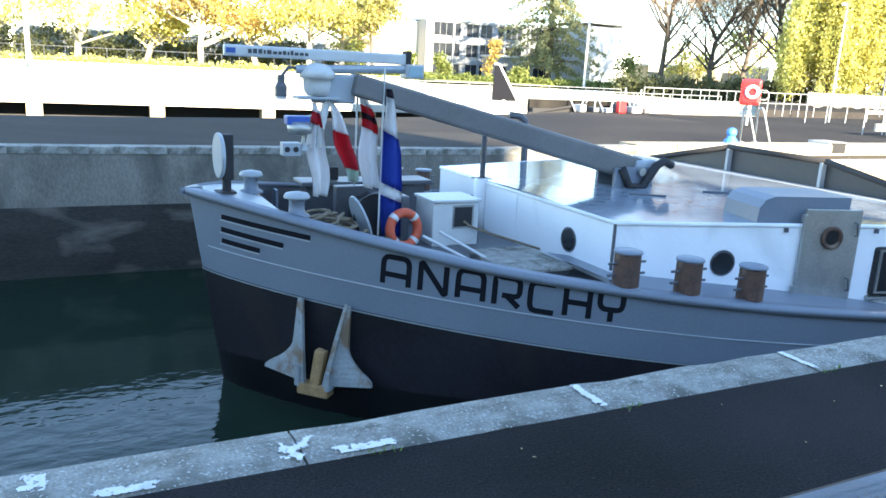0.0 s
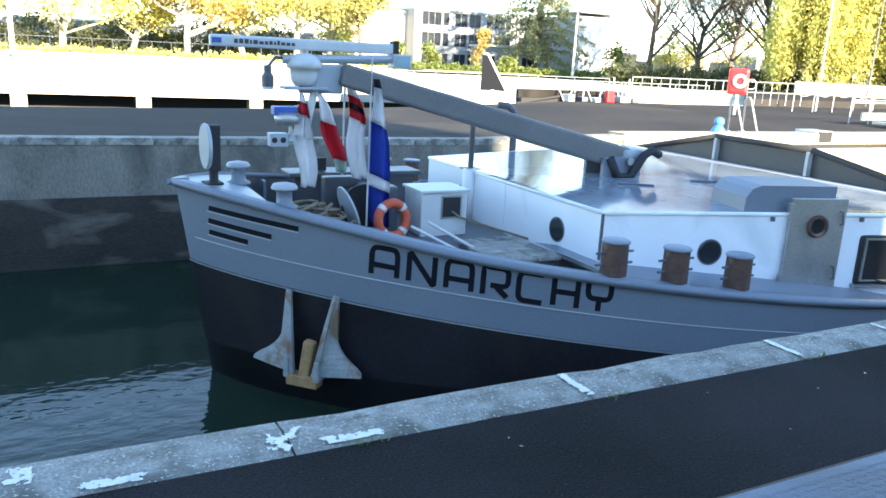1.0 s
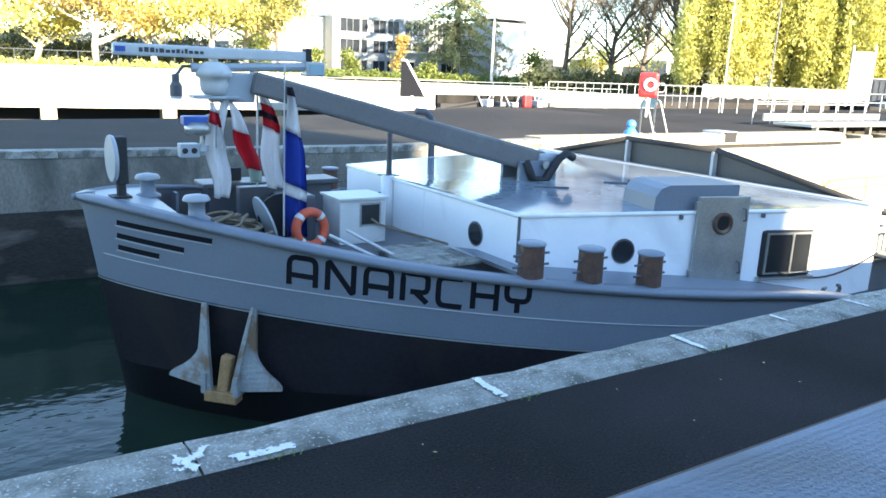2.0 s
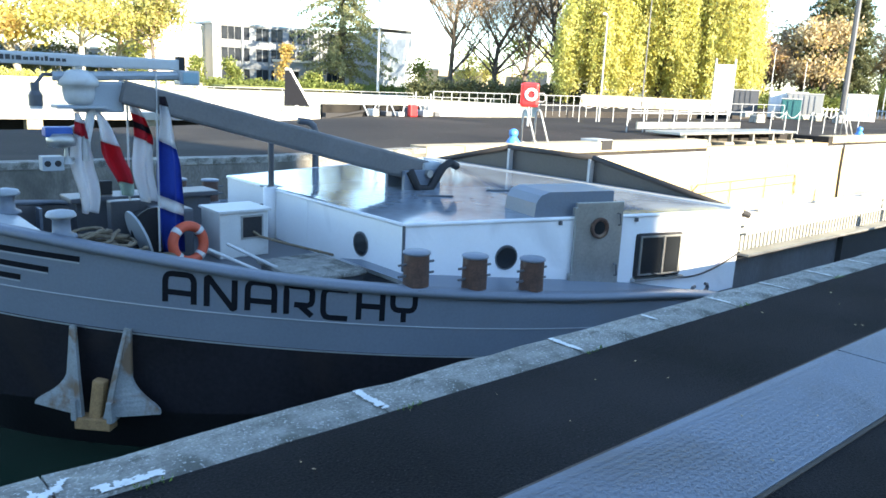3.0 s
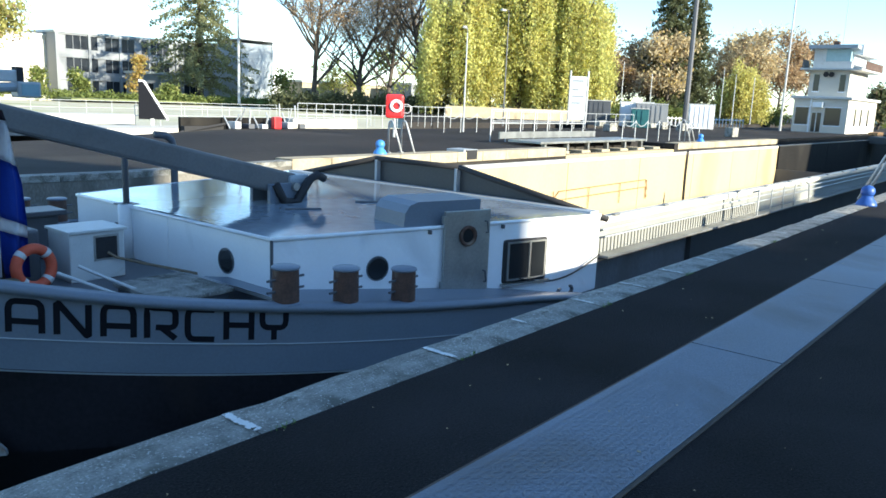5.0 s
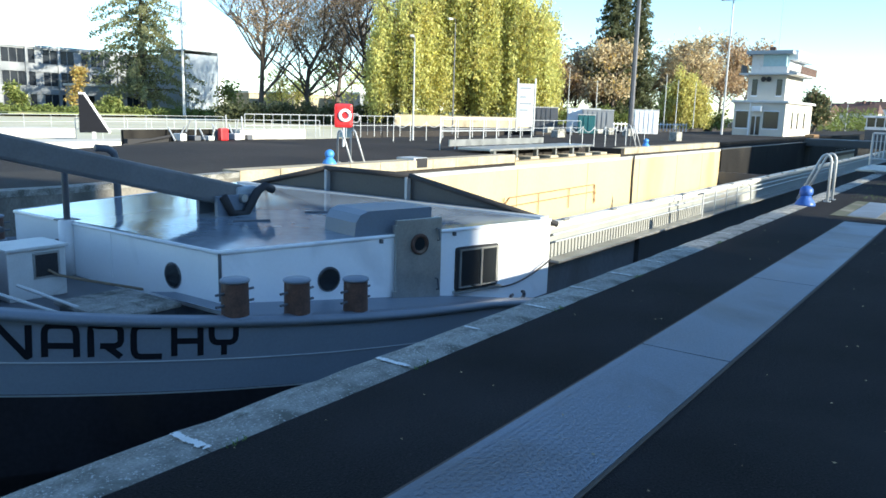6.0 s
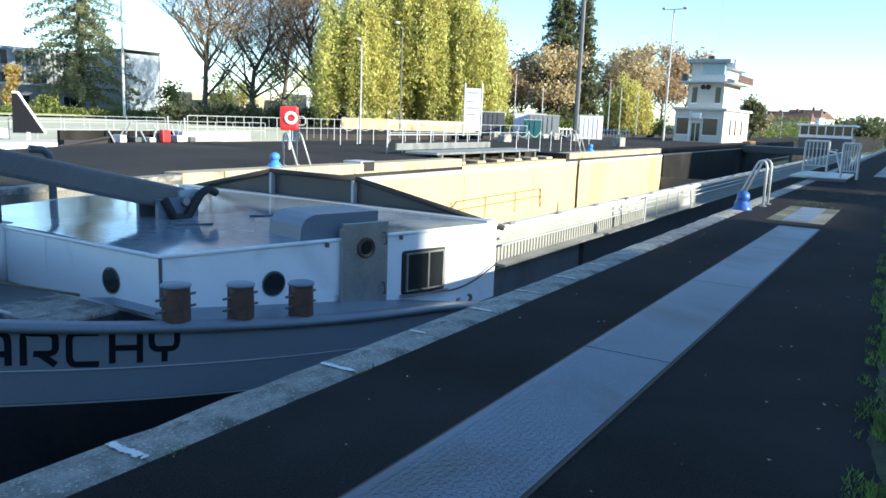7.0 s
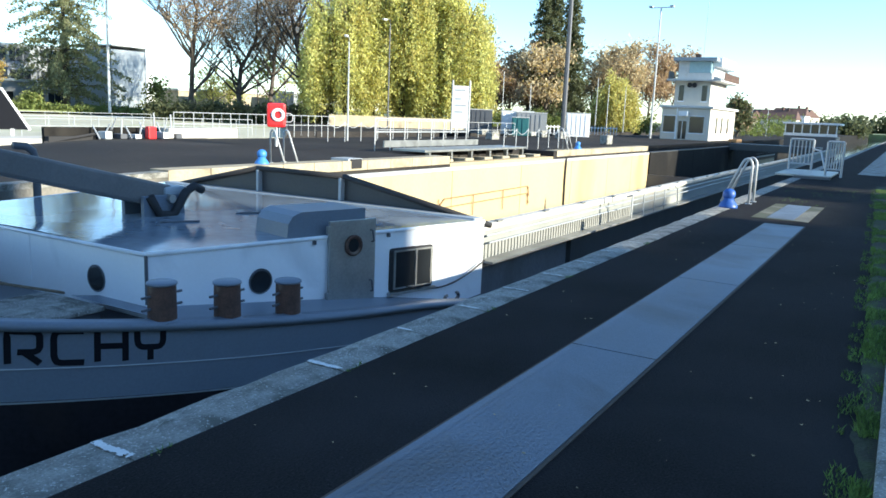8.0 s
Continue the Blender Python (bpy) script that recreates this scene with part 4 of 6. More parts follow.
bmesh.ops.transform(bm, matrix=Matrix.Translation(P0) @ d.to_track_quat("X", "Z").to_matrix().to_4x4(), verts=bm.verts)
part("beam", bm, M_BOOM, boom, "grey painted box beam")
part("pedestal", boxed(7.85, 8.65, YC - 0.28, YC - 0.2, ROOF, 0.3, bevel=0.01), M_GREY, boom)
part("pedestal", boxed(7.85, 8.65, YC + 0.2, YC + 0.28, ROOF, 0.3, bevel=0.01), M_GREY, boom)
part("pivot_pin", tubed([(8.35, YC - 0.36, 0.24), (8.35, YC + 0.36, 0.24)], 0.07, 12), M_STEEL, boom)
bm = bmesh.new()
tube(bm, [(7.95, YC - 0.3, 0.3), (8.1, YC - 0.34, 0.0), (8.35, YC - 0.36, -0.02), (8.62, YC - 0.36, 0.34), (8.8, YC - 0.34, 0.42), (9.0, YC - 0.3, 0.34)], 0.075, 8)
part("hydraulic_hose", bm, M_RUBBER, boom, "black hydraulic hose", True)
part("bonnet", boxed(8.3, 8.75, YC - 0.24, YC + 0.24, 0.18, 0.42, bevel=0.06), M_LIGHTGREY, boom)
for dx in (-0.55, 1.0):
    part("roof_handrail", tubed([(8.2 + dx, YC - 0.9, ROOF + 0.03), (8.2 + dx + 0.5, YC - 1.2, ROOF + 0.03)], 0.02, 6), M_DARKGREY, boom)
# head of the boom
part("head_plate", boxed(2.72, 3.35, YC - 0.05, YC + 0.05, 1.22, 1.62, bevel=0.04), M_LIGHTGREY, boom)
part("cross_arm", tubed([(2.5, YC, 1.66), (4.1, YC - 0.05, 1.73)], 0.06, 8), M_LIGHTGREY, boom)
part("radar_turret", lathed([(0.13, 0), (0.17, 0.05), (0.19, 0.14), (0.19, 0.22), (0.24, 0.24), (0.24, 0.31), (0.17, 0.39), (0.09, 0.43)], 16, Matrix.Translation((2.8, YC, 1.32))), M_OFFWHITE, boom, "white radar turret", True)
scanner = part("radar_scanner", boxed(1.55, 4.1, YC - 0.07, YC + 0.07, 1.79, 1.94, bevel=0.03), M_OFFWHITE, boom, "white radar scanner bar")
part("scanner_mount", tubed([(2.8, YC, 1.7), (2.8, YC, 1.82)], 0.06, 8), M_STEEL, boom)
part("scanner_end", boxed(4.08, 4.16, YC - 0.08, YC + 0.08, 1.74, 1.98), M_RUBBER, boom)
part("scanner_patch", boxed(1.57, 1.69, YC - 0.078, YC - 0.071, 1.835, 1.9), M_BLUE, boom)
x = 1.85
rb = random.Random(5)
while x < 2.62:
    w = rb.uniform(0.025, 0.06)
    part("lettering_bar", boxed(x, x + w, YC - 0.076, YC - 0.071, 1.84, 1.84 + rb.uniform(0.035, 0.06)), M_BOARD, boom)
    x += w + 0.018
flood = part("floodlight", boxed(4.06, 4.34, YC - 0.14, YC + 0.1, 1.6, 1.8, bevel=0.02), M_GALV, boom, "square floodlight")
part("pane", boxed(4.1, 4.31, YC - 0.15, YC - 0.142, 1.63, 1.77), M_TINT, flood)
part("platform", boxed(2.5, 3.1, YC - 0.15, YC + 0.15, 1.27, 1.31, bevel=0.01), M_LIGHTGREY, boom)
part("hanging_lamp", lathed([(0.05, -0.2), (0.08, -0.18), (0.08, -0.05), (0.05, 0), (0.05, 0.1)], 12, Matrix.Translation((2.3, YC, 1.48))), M_DARKGREY, boom)
part("lamp_glass", lathed([(0.07, -0.08), (0.075, 0), (0.07, 0.06)], 12, Matrix.Translation((2.3, YC, 1.34))), M_OFFWHITE, boom)
part("lamp_bracket", tubed([(2.3, YC, 1.55), (2.4, YC, 1.68), (2.7, YC, 1.68)], 0.025, 6), M_DARKGREY, boom)
part("mast_stub", tubed([(2.95, YC, 1.28), (2.85, YC, 0.85), (2.84, YC, 0.6)], 0.06, 8), M_OFFWHITE, boom)
part("blue_signal", boxed(2.36, 2.68, YC - 0.1, YC + 0.1, 0.92, 1.04, bevel=0.02), M_BLUE, boom, "blue signal board")
part("horn_bell", lathed([(0.05, 0), (0.16, 0.03), (0.18, 0.12), (0.12, 0.18)], 14, Matrix.Translation((2.55, YC - 0.05, 0.78))), M_STEEL, boom, "polished steel horn", True)
part("horn_stem", lathed([(0.1, -0.1), (0.03, 0.0), (0.02, 0.1)], 12, Matrix.Translation((2.6, YC - 0.05, 0.68))), M_STEEL, boom)
part("horn_arm", tubed([(2.6, YC, 1.0), (2.9, YC, 1.1)], 0.025, 6), M_STEEL, boom)
part("camera_box", boxed(2.3, 2.55, YC - 0.12, YC + 0.06, 0.5, 0.68, bevel=0.01), M_LIGHTGREY, boom)
for x in (2.36, 2.48):
    part("lens", lathed([(0.04, 0), (0.035, 0.012)], 12, Matrix.Translation((x, YC - 0.12, 0.59)) @ Matrix.Rotation(math.pi / 2, 4, "X")), M_RUBBER, boom)
part("camera_arm", tubed([(2.5, YC, 0.6), (2.84, YC, 0.66)], 0.02, 6), M_STEEL, boom)
# post beside the boom on the front of the roof
stan = thing("roof_post", "grey steel boom rest post on the cabin's front edge", "post", at=(6.05, 11.55, ROOF))
part("post", tubed([(0, 0, 0), (0, 0, 0.85)], 0.05, 10), M_DARKGREY, stan)
part("foot", boxed(-0.14, 0.14, -0.14, 0.14, 0, 0.02), M_DARKGREY, stan)
pipe = thing("vent_pipe", "bent steel vent pipe on the far side deck", "pipe", at=(8.6, 14.35, -1.0))
bm = bmesh.new()
tube(bm, [(0, 0, 0), (0, 0, 1.6), (-0.05, 0, 1.76), (-0.18, 0, 1.85), (-0.42, 0, 1.87)], 0.075, 10)
part("bent_pipe", bm, M_DARKGREY, pipe, "", True)

# ---- flags hanging limp from poles on the boom head ----
def flag(name, label, x, y, ztop, width, drop, bands, seed, lean=0.0, pole=True):
    """bands: (upper share, material) from the hoist end down."""
    t = thing(name, label, "flag", "flags on the barge", (x, y, ztop))
    r = random.Random(seed)
    ph = [r.uniform(0, 6) for _ in range(4)]
    nu, nv = 12, 26

    def cloth(u, v):
        w = width * (0.25 + 0.75 * min(1, v * 2.2)) * (1 - 0.25 * max(0, v - 0.7) / 0.3)
        xx = (u - 0.15) * w + lean * v + 0.03 * math.sin(7 * v + ph[0])
        yy = 0.08 * math.sin(u * 9 + ph[1] + 2 * v) * min(1, v * 3) + 0.03 * math.sin(11 * v + ph[2])
        return Vector((xx, yy, -drop * v * (1 - 0.12 * u * (1 - v))))

    v0 = 0.0
    for share, mat in bands:
        bm = bmesh.new()
        rows = []
        steps = max(3, int(nv * (share - v0)))
        for i in range(steps + 1):
            v = v0 + (share - v0) * i / steps
            rows.append([bm.verts.new(cloth(j / nu, v + 0.12 * (j / nu - 0.5) * math.sin(math.pi * v))) for j in range(nu + 1)])
        for a, b in zip(rows, rows[1:]):
            for j in range(nu):
                bm.faces.new((a[j], b[j], b[j + 1], a[j + 1]))
        bmesh.ops.solidify(bm, geom=bm.faces[:], thickness=0.006)
        part("cloth", bm, mat, t, "", True)
        v0 = share
    if pole:
        part("flagpole", tubed([(0, 0.02, 0.3), (-0.03, 0.02, -drop * 0.98)], 0.014, 6), M_OFFWHITE, t)
    return t


flag("flag", "limp white and blue flag on a thin pole", 3.72, YC - 0.2, 1.45, 0.36, 2.15, [(0.06, M_CLOTH_K), (0.31, M_CLOTH_W), (0.66, M_CLOTH_B), (0.74, M_CLOTH_W), (1.0, M_CLOTH_B)], 1, 0.05)
flag("flag", "limp red, black and white patterned flag", 3.44, YC + 0.1, 1.5, 0.26, 1.5, [(0.22, M_CLOTH_W), (0.3, M_CLOTH_R), (0.36, M_CLOTH_K), (0.45, M_CLOTH_R), (1.0, M_CLOTH_W)], 2, 0.16)
flag("flag", "limp white, red and pale green flag", 2.98, YC + 0.05, 1.22, 0.28, 1.12, [(0.38, M_CLOTH_W), (0.84, M_CLOTH_R), (1.0, M_CLOTH_G)], 3, 0.3, False)
flag("flag", "limp white flag with a red corner", 2.7, YC - 0.05, 1.22, 0.24, 1.3, [(0.1, M_CLOTH_W), (0.24, M_CLOTH_R), (1.0, M_CLOTH_W)], 4, 0.06, False)

# ---- fore deck clutter ----
buoy = thing("lifebuoy", "orange lifebuoy with white bands leaning on the winch", "lifebuoy", at=(4.05, 10.2, DECK + 0.0))
mb = Matrix.Translation((0, 0, 0.32)) @ Matrix.Rotation(radians(84), 4, "X") @ Matrix.Rotation(0.2, 4, "Y")
bm = bmesh.new()
ring_torus(bm, 0.245, 0.07, mb, 36, 12)
part("ring", bm, M_ORANGE, buoy, "orange ring", True)
for k in range(4):
    bm = bmesh.new()
    a = math.pi / 4 + k * math.pi / 2
    ring_torus(bm, 0.245, 0.074, mb, 4, 12, a - 0.13, a + 0.13)
    part("band", bm, M_OFFWHITE, buoy, "", True)
cab_box = thing("deck_cabinet", "dirty white steel cabinet with a dark square opening", "cabinet", at=(4.98, 10.6, DECK))
part("body", boxed(-0.42, 0.36, -0.3, 0.35, 0, 0.68, bevel=0.02), M_OFFWHITE, cab_box)
part("lid", boxed(-0.45, 0.39, -0.34, 0.38, 0.68, 0.72, bevel=0.01), M_OFFWHITE, cab_box)
part("opening", boxed(-0.06, 0.24, -0.312, -0.303, 0.3, 0.6), M_RUBBER, cab_box, "dark square opening")
part("opening_frame", boxed(-0.09, 0.27, -0.308, -0.301, 0.27, 0.63), M_STEEL, cab_box)
part("chain_end", tubed([(0.1, -0.31, 0.38), (0.2, -0.36, 0.3), (0.5, -0.5, 0.2), (1.2, -1.2, 0.02)], 0.02, 6), M_ROPE, cab_box)
winch = thing("anchor_winch", "dark steel anchor winch with pale end drum", "winch", at=(3.75, 10.9, DECK))
part("drum", lathed([(0.34, -0.5), (0.34, -0.46), (0.2, -0.45), (0.2, 0.25), (0.34, 0.26), (0.34, 0.3)], 20, Matrix.Translation((0, 0, 0.45)) @ Matrix.Rotation(math.pi / 2, 4, "X")), M_RUBBER, winch)
part("end_plate", lathed([(0.36, 0), (0.36, 0.03)], 22, Matrix.Translation((-0.32, -0.5, 0.45)) @ Matrix.Rotation(radians(70), 4, "Y")), M_LIGHTGREY, winch, "pale round end plate")
part("frame", boxed(-0.4, 0.5, 0.35, 0.55, 0, 0.8, bevel=0.02), M_DARKGREY, winch)
part("gearbox", boxed(0.1, 0.6, -0.2, 0.5, 0, 0.72, bevel=0.04), M_DARKGREY, winch)
part("brake_post", tubed([(0.55, 0.2, 0.5), (0.55, 0.2, 1.05)], 0.04, 8), M_DARKGREY, winch)
bench = thing("winch_table", "grey steel winch table with a small dark screen", "table", at=(3.6, 12.2, DECK))
part("top", boxed(-0.6, 1.7, -0.25, 0.35, 0.68, 0.76, bevel=0.02), M_DARKGREY, bench)
part("body", boxed(-0.5, 1.6, -0.15, 0.3, 0, 0.68, bevel=0.02), M_DARKGREY, bench)
part("screen", boxed(-0.2, 0.05, -0.1, 0.0, 0.77, 0.98, bevel=0.01), M_RUBBER, bench)
hatchlid = thing("deck_hatch", "mottled grey low hatch lid on the fore deck", "hatch", at=(5.25, 8.95, DECK))
part("lid", boxed(-0.55, 0.45, -0.75, 0.5, 0.1, 0.16, bevel=0.02), M_COPING, hatchlid)
part("coaming", boxed(-0.5, 0.4, -0.7, 0.45, 0, 0.1), M_DARKGREY, hatchlid)
for k, (xa, ya, xb, yb) in enumerate(((3.95, 9.3, 4.7, 8.5), (4.3, 9.5, 4.95, 8.75))):
    tagged(link("boathook_pole", tubed([(xa, ya, DECK + 0.42), (xb, yb, DECK + 0.03)], 0.022, 6), M_OFFWHITE), "white boathook pole lying slantwise on the fore deck", "pole", "boathook poles")


def rope_heap(name, x, y, z, R, seed, turns, label):
    r = random.Random(seed)
    bm = bmesh.new()
    pts = []
    for i in range(turns * 14):
        a = 2 * math.pi * i / 14
        rr = R * (0.55 + 0.45 * math.sin(i * 0.37 + seed)) + r.uniform(-0.04, 0.04)
        pts.append((rr * math.cos(a) * 1.25, rr * math.sin(a), 0.03 + 0.3 * (i / (turns * 14)) * (1 - (rr / R) ** 2 * 0.6) + r.uniform(0, 0.04)))
    tube(bm, pts, 0.024, 6)
    ob = link(name, bm, M_ROPE, None, "", True)
    ob.location = (x, y, z)
    return tagged(ob, label, "rope")


rope_heap("rope_coil", 2.85, 10.3, DECK + 0.3, 0.42, 1, 9, "heap of tan mooring rope on the bow")
rope_heap("rope_coil", 3.35, 10.0, DECK + 0.02, 0.4, 2, 8, "heap of tan mooring rope beside the winch")
tagged(link("rope_grating", boxed(2.3, 3.3, 9.9, 11.2, DECK, DECK + 0.3, bevel=0.03), M_DARKGREY), "low grey locker under the rope heap", "locker")

# ---- wave-breaker board at the fore end of the hold ----
GX = 12.1
gable = thing("wave_board", "dark grey gabled steel board across the fore end of the hold", "bulkhead", at=(0, 0, 0))
pts = [(6.2, -0.15), (9.55, 0.47), (11.9, 0.47), (14.6, -0.12), (14.6, -0.6), (6.6, -0.3)]
bm = bmesh.new()
a = [bm.verts.new((GX, y, z)) for y, z in pts]
b = [bm.verts.new((GX + 0.05, y, z)) for y, z in pts]
bm.faces.new(a)
bm.faces.new(b[::-1])
for i in range(6):
    bm.faces.new((a[i], a[(i + 1) % 6], b[(i + 1) % 6], b[i]))
bmesh.ops.recalc_face_normals(bm, faces=bm.faces)
part("board", bm, M_BOARD, gable)
bm = bmesh.new()
for p, q in zip(pts[:3], pts[1:4]):
    tube(bm, [(GX - 0.05, p[0], p[1]), (GX - 0.05, q[0], q[1])], 0.055, 8)
part("top_rail", bm, M_RUBBER, gable, "blackened round top rail", True)
for y in (9.6, 11.85):
    part("stiffener", boxed(GX - 0.12, GX, y - 0.03, y + 0.03, -0.1, 0.44), M_LIGHTGREY, gable)
part("base_rail", boxed(GX - 0.3, GX, 6.4, 14.6, -0.12, -0.02, bevel=0.02), M_LIGHTGREY, gable)

# ---- open hold, coaming and gangboards ----
hold = thing("hold", "long open hold with pale ochre inner walls and grey coaming", "hold")
for y, s in ((6.5, 1), (14.5, -1)):
    part("coaming_plate", boxed(AX + 0.25, 92, y, y + 0.05 * s, -0.92, -0.3), M_COAMING, hold)
    part("top_flange", boxed(AX + 0.25, 92, y - 0.1 * s, y + 0.12 * s, -0.3, -0.17, bevel=0.03), M_PALE, hold)
    part("coaming_lip", boxed(AX + 0.3, 92, y - 0.3 * s, y + 0.02 * s, -0.89, -0.84, bevel=0.012), M_STEEL, hold, "worn steel lip under the coaming")
    part("hold_side", boxed(AX + 0.2, 16.4, y - 0.05 * s, y + 0.05 * s, -2.4, -0.89), M_HOLD, hold, "dark grey hold side")
    part("hold_side", boxed(16.4, 22.0, y - 0.16 * s, y + 0.05 * s, -2.4, -0.89), M_BOARD, hold, "blue-grey hold side")
    part("hold_side", boxed(22.0, 92, y - 0.05 * s, y + 0.05 * s, -2.4, -0.89), M_BOARD, hold, "black hold side")
pan = [12.3, 18.4, 24.6, 30.6, 36.5, 42.0, 46.4, 50.0]
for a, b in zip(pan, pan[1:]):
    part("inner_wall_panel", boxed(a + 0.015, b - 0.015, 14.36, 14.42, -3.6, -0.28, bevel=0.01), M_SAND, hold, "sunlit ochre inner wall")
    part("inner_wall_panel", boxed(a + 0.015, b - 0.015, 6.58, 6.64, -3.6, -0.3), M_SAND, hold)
# aft of the bulkhead the inner wall's shade is painted on as near-black
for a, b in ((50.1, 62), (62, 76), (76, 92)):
    part("inner_wall_panel", boxed(a + 0.015, b - 0.015, 14.3, 14.42, -3.6, -0.2), M_SHADEWALL, hold, "inner wall with its shade painted near-black")
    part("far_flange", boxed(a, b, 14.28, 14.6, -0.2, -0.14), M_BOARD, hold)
part("hold_floor", boxed(12.3, 92, 6.5, 14.5, -3.7, -3.6), M_RUST, hold)
part("bulkhead", boxed(50.0, 50.1, 6.6, 14.4, -3.6, -1.6), M_DARKGREY, hold)
part("wall_hose", tubed([(35.6, 14.3, -0.1), (35.55, 14.3, -1.2), (35.6, 14.3, -2.8)], 0.05, 6), M_RUBBER, hold)
for z in (-1.3, -1.62):
    part("wall_rail", tubed([(23.5, 14.3, z - 0.35), (24.0, 14.3, z), (31.2, 14.3, z + 0.05), (31.4, 14.3, z - 0.4)], 0.022, 6), M_YELLOW_RUST, hold)
for x in (23.6, 26.2, 28.8, 31.3):
    part("wall_rail_post", tubed([(x, 14.3, -1.28), (x, 14.3, -2.1)], 0.02, 6), M_YELLOW_RUST, hold)
rib_bm = boxed(0, 0.07, -0.025, 0.0, -0.84, -0.57)
ro = part("coaming_rib", rib_bm, M_COAMING, hold)
ro.location = (AX + 0.5, 6.5, 0)
for i in range(1, 62):
    r2 = new("coaming_rib", ro.data)
    r2.parent = hold
    r2.location = (AX + 0.5 + i * 0.142, 6.5, 0)
part("hand_rail", tubed([(AX + 0.3, 6.36, -0.38), (60, 6.36, -0.38)], 0.022, 6), M_GALV, hold)
part("hand_rail", tubed([(AX + 0.3, 6.3, -0.5), (44, 6.3, -0.5)], 0.018, 6), M_GALV, hold)
for i in range(16):
    x = AX + 0.8 + i * 2.2
    part("flange_clip", boxed(x, x + 0.2, 6.38, 6.46, -0.18, -0.13, bevel=0.01), M_STEEL, hold)
for x in (20.5, 21.6, 22.7, 23.8):
    part("rail_post", tubed([(x, 6.24, -0.85), (x, 6.24, -0.2)], 0.02, 6), M_GALV, hold)
part("rail_top", tubed([(20.5, 6.24, -0.2), (24.8, 6.24, -0.16), (25.3, 6.24, -0.3), (25.5, 6.24, -0.84)], 0.022, 6), M_GALV, hold)
for x in (18.2, 27.0):
    part("fender_block", boxed(x, x + 0.9, 5.86, 6.06, -2.0, -1.46, bevel=0.05), M_DARKGREY, hold)
part("hold_cover", boxed(76, 79, 6.6, 14.4, -0.5, 0.15, bevel=0.05), M_BOARD, hold)

# wheelhouse far aft
wheel = thing("wheelhouse", "white wheelhouse with a wide band of windows at the stern", "wheelhouse")
part("body", boxed(104, 110, 7.4, 13.2, -1.2, 0.9), M_DARKGREY, wheel)
part("roof", boxed(103.6, 110.4, 7.1, 13.5, 2.3, 2.55, bevel=0.05), M_WHITE, wheel)
part("window_ledge", boxed(103.9, 104.0, 7.3, 13.3, 0.9, 1.25), M_WHITE, wheel)
part("glazing", boxed(104.05, 109.9, 7.5, 13.1, 1.2, 2.3), M_GLASS, wheel)
for i in range(7):
    y = 7.45 + i * 5.7 / 6
    part("mullion", boxed(103.95, 104.08, y - 0.06, y + 0.06, 1.2, 2.3), M_WHITE, wheel)

# ---- trees ----
def bearing(b, d, z=None):
    """A place on the ground at b degrees clockwise from straight across the lock, d metres away."""
    x, y = d * math.sin(radians(b)), d * math.cos(radians(b))
    return (x, y, BANK if y > 108 else APRON if b < 47.4 else 0.0)


def leaf_cloud(name, centres, spread, per, size, mat, parent, seed, droop=0.0):
    """Many small leaf sprays about the given centres, as one mesh."""
    r = np.random.default_rng(seed)
    c = np.repeat(np.array(centres, float), per, axis=0)
    sp = np.array(spread, float) if np.ndim(spread) else np.array([spread] * 3, float)
    c = c + r.normal(0, 1, c.shape) * sp
    n = len(c)
    u = r.normal(0, 1, (n, 3))
    u[:, 2] -= droop
    u /= np.linalg.norm(u, axis=1)[:, None]
    w = np.cross(u, r.normal(0, 1, (n, 3)))
    w /= np.linalg.norm(w, axis=1)[:, None] + 1e-9
    s = size * r.uniform(0.6, 1.35, (n, 1))
    a, b = u * s, w * s * 0.55
    v = np.stack([c - a, c - b * 0.9 + a * 0.1, c + a, c + b * 0.9 + a * 0.1], 1).reshape(-1, 3)
    f = np.arange(n * 4).reshape(-1, 4)
    me = bpy.data.meshes.new(name)
    me.from_pydata(v.tolist(), [], f.tolist())
    me.materials.append(mat)
    ob = new(name, me)
    ob.parent = parent
    ob["kind"] = "stuff"
    return ob


def branch_tree(r, height, trunk_r, clear, limbs, reach, rise, levels=3, thin=0.42):
    """Trunk, limbs and twigs as a bmesh, with the places of the twig ends."""
    bm = bmesh.new()
    tips = []

    def grow(p, d, length, rad, level):
        n = 4
        pts = [p]
        for i in range(n):
            d = (d + Vector((r.gauss(0, 0.13), r.gauss(0, 0.13), 0.06 * rise))).normalized()
            pts.append(pts[-1] + d * length / n)
        tube(bm, pts, rad, 7 if level == 0 else 5 if level < 2 else 4, rad * 0.45)
        if level >= levels:
            tips.extend(pts[2:])
            return
        kids = 4 if level else limbs
        for k in range(kids):
            f = r.uniform(0.35, 1.0) if level else r.uniform(clear, 1.0)
            q = pts[0].lerp(pts[-1], f) if level else pts[min(n - 1, int(f * n))].lerp(pts[min(n, int(f * n) + 1)], f * n - int(f * n))
            a = r.uniform(0, 2 * math.pi) if level else 2 * math.pi * k / kids + r.uniform(-0.4, 0.4)
            out = Vector((math.cos(a), math.sin(a), rise * r.uniform(0.5, 1.2)))
            dd = (d * (0.5 if level else 0.15) + out).normalized()
            grow(q, dd, length * (reach if level == 0 else r.uniform(0.5, 0.7)), rad * thin, level + 1)

    grow(Vector((0, 0, -0.2)), Vector((0, 0, 1)), height, trunk_r, 0)
    return bm, tips


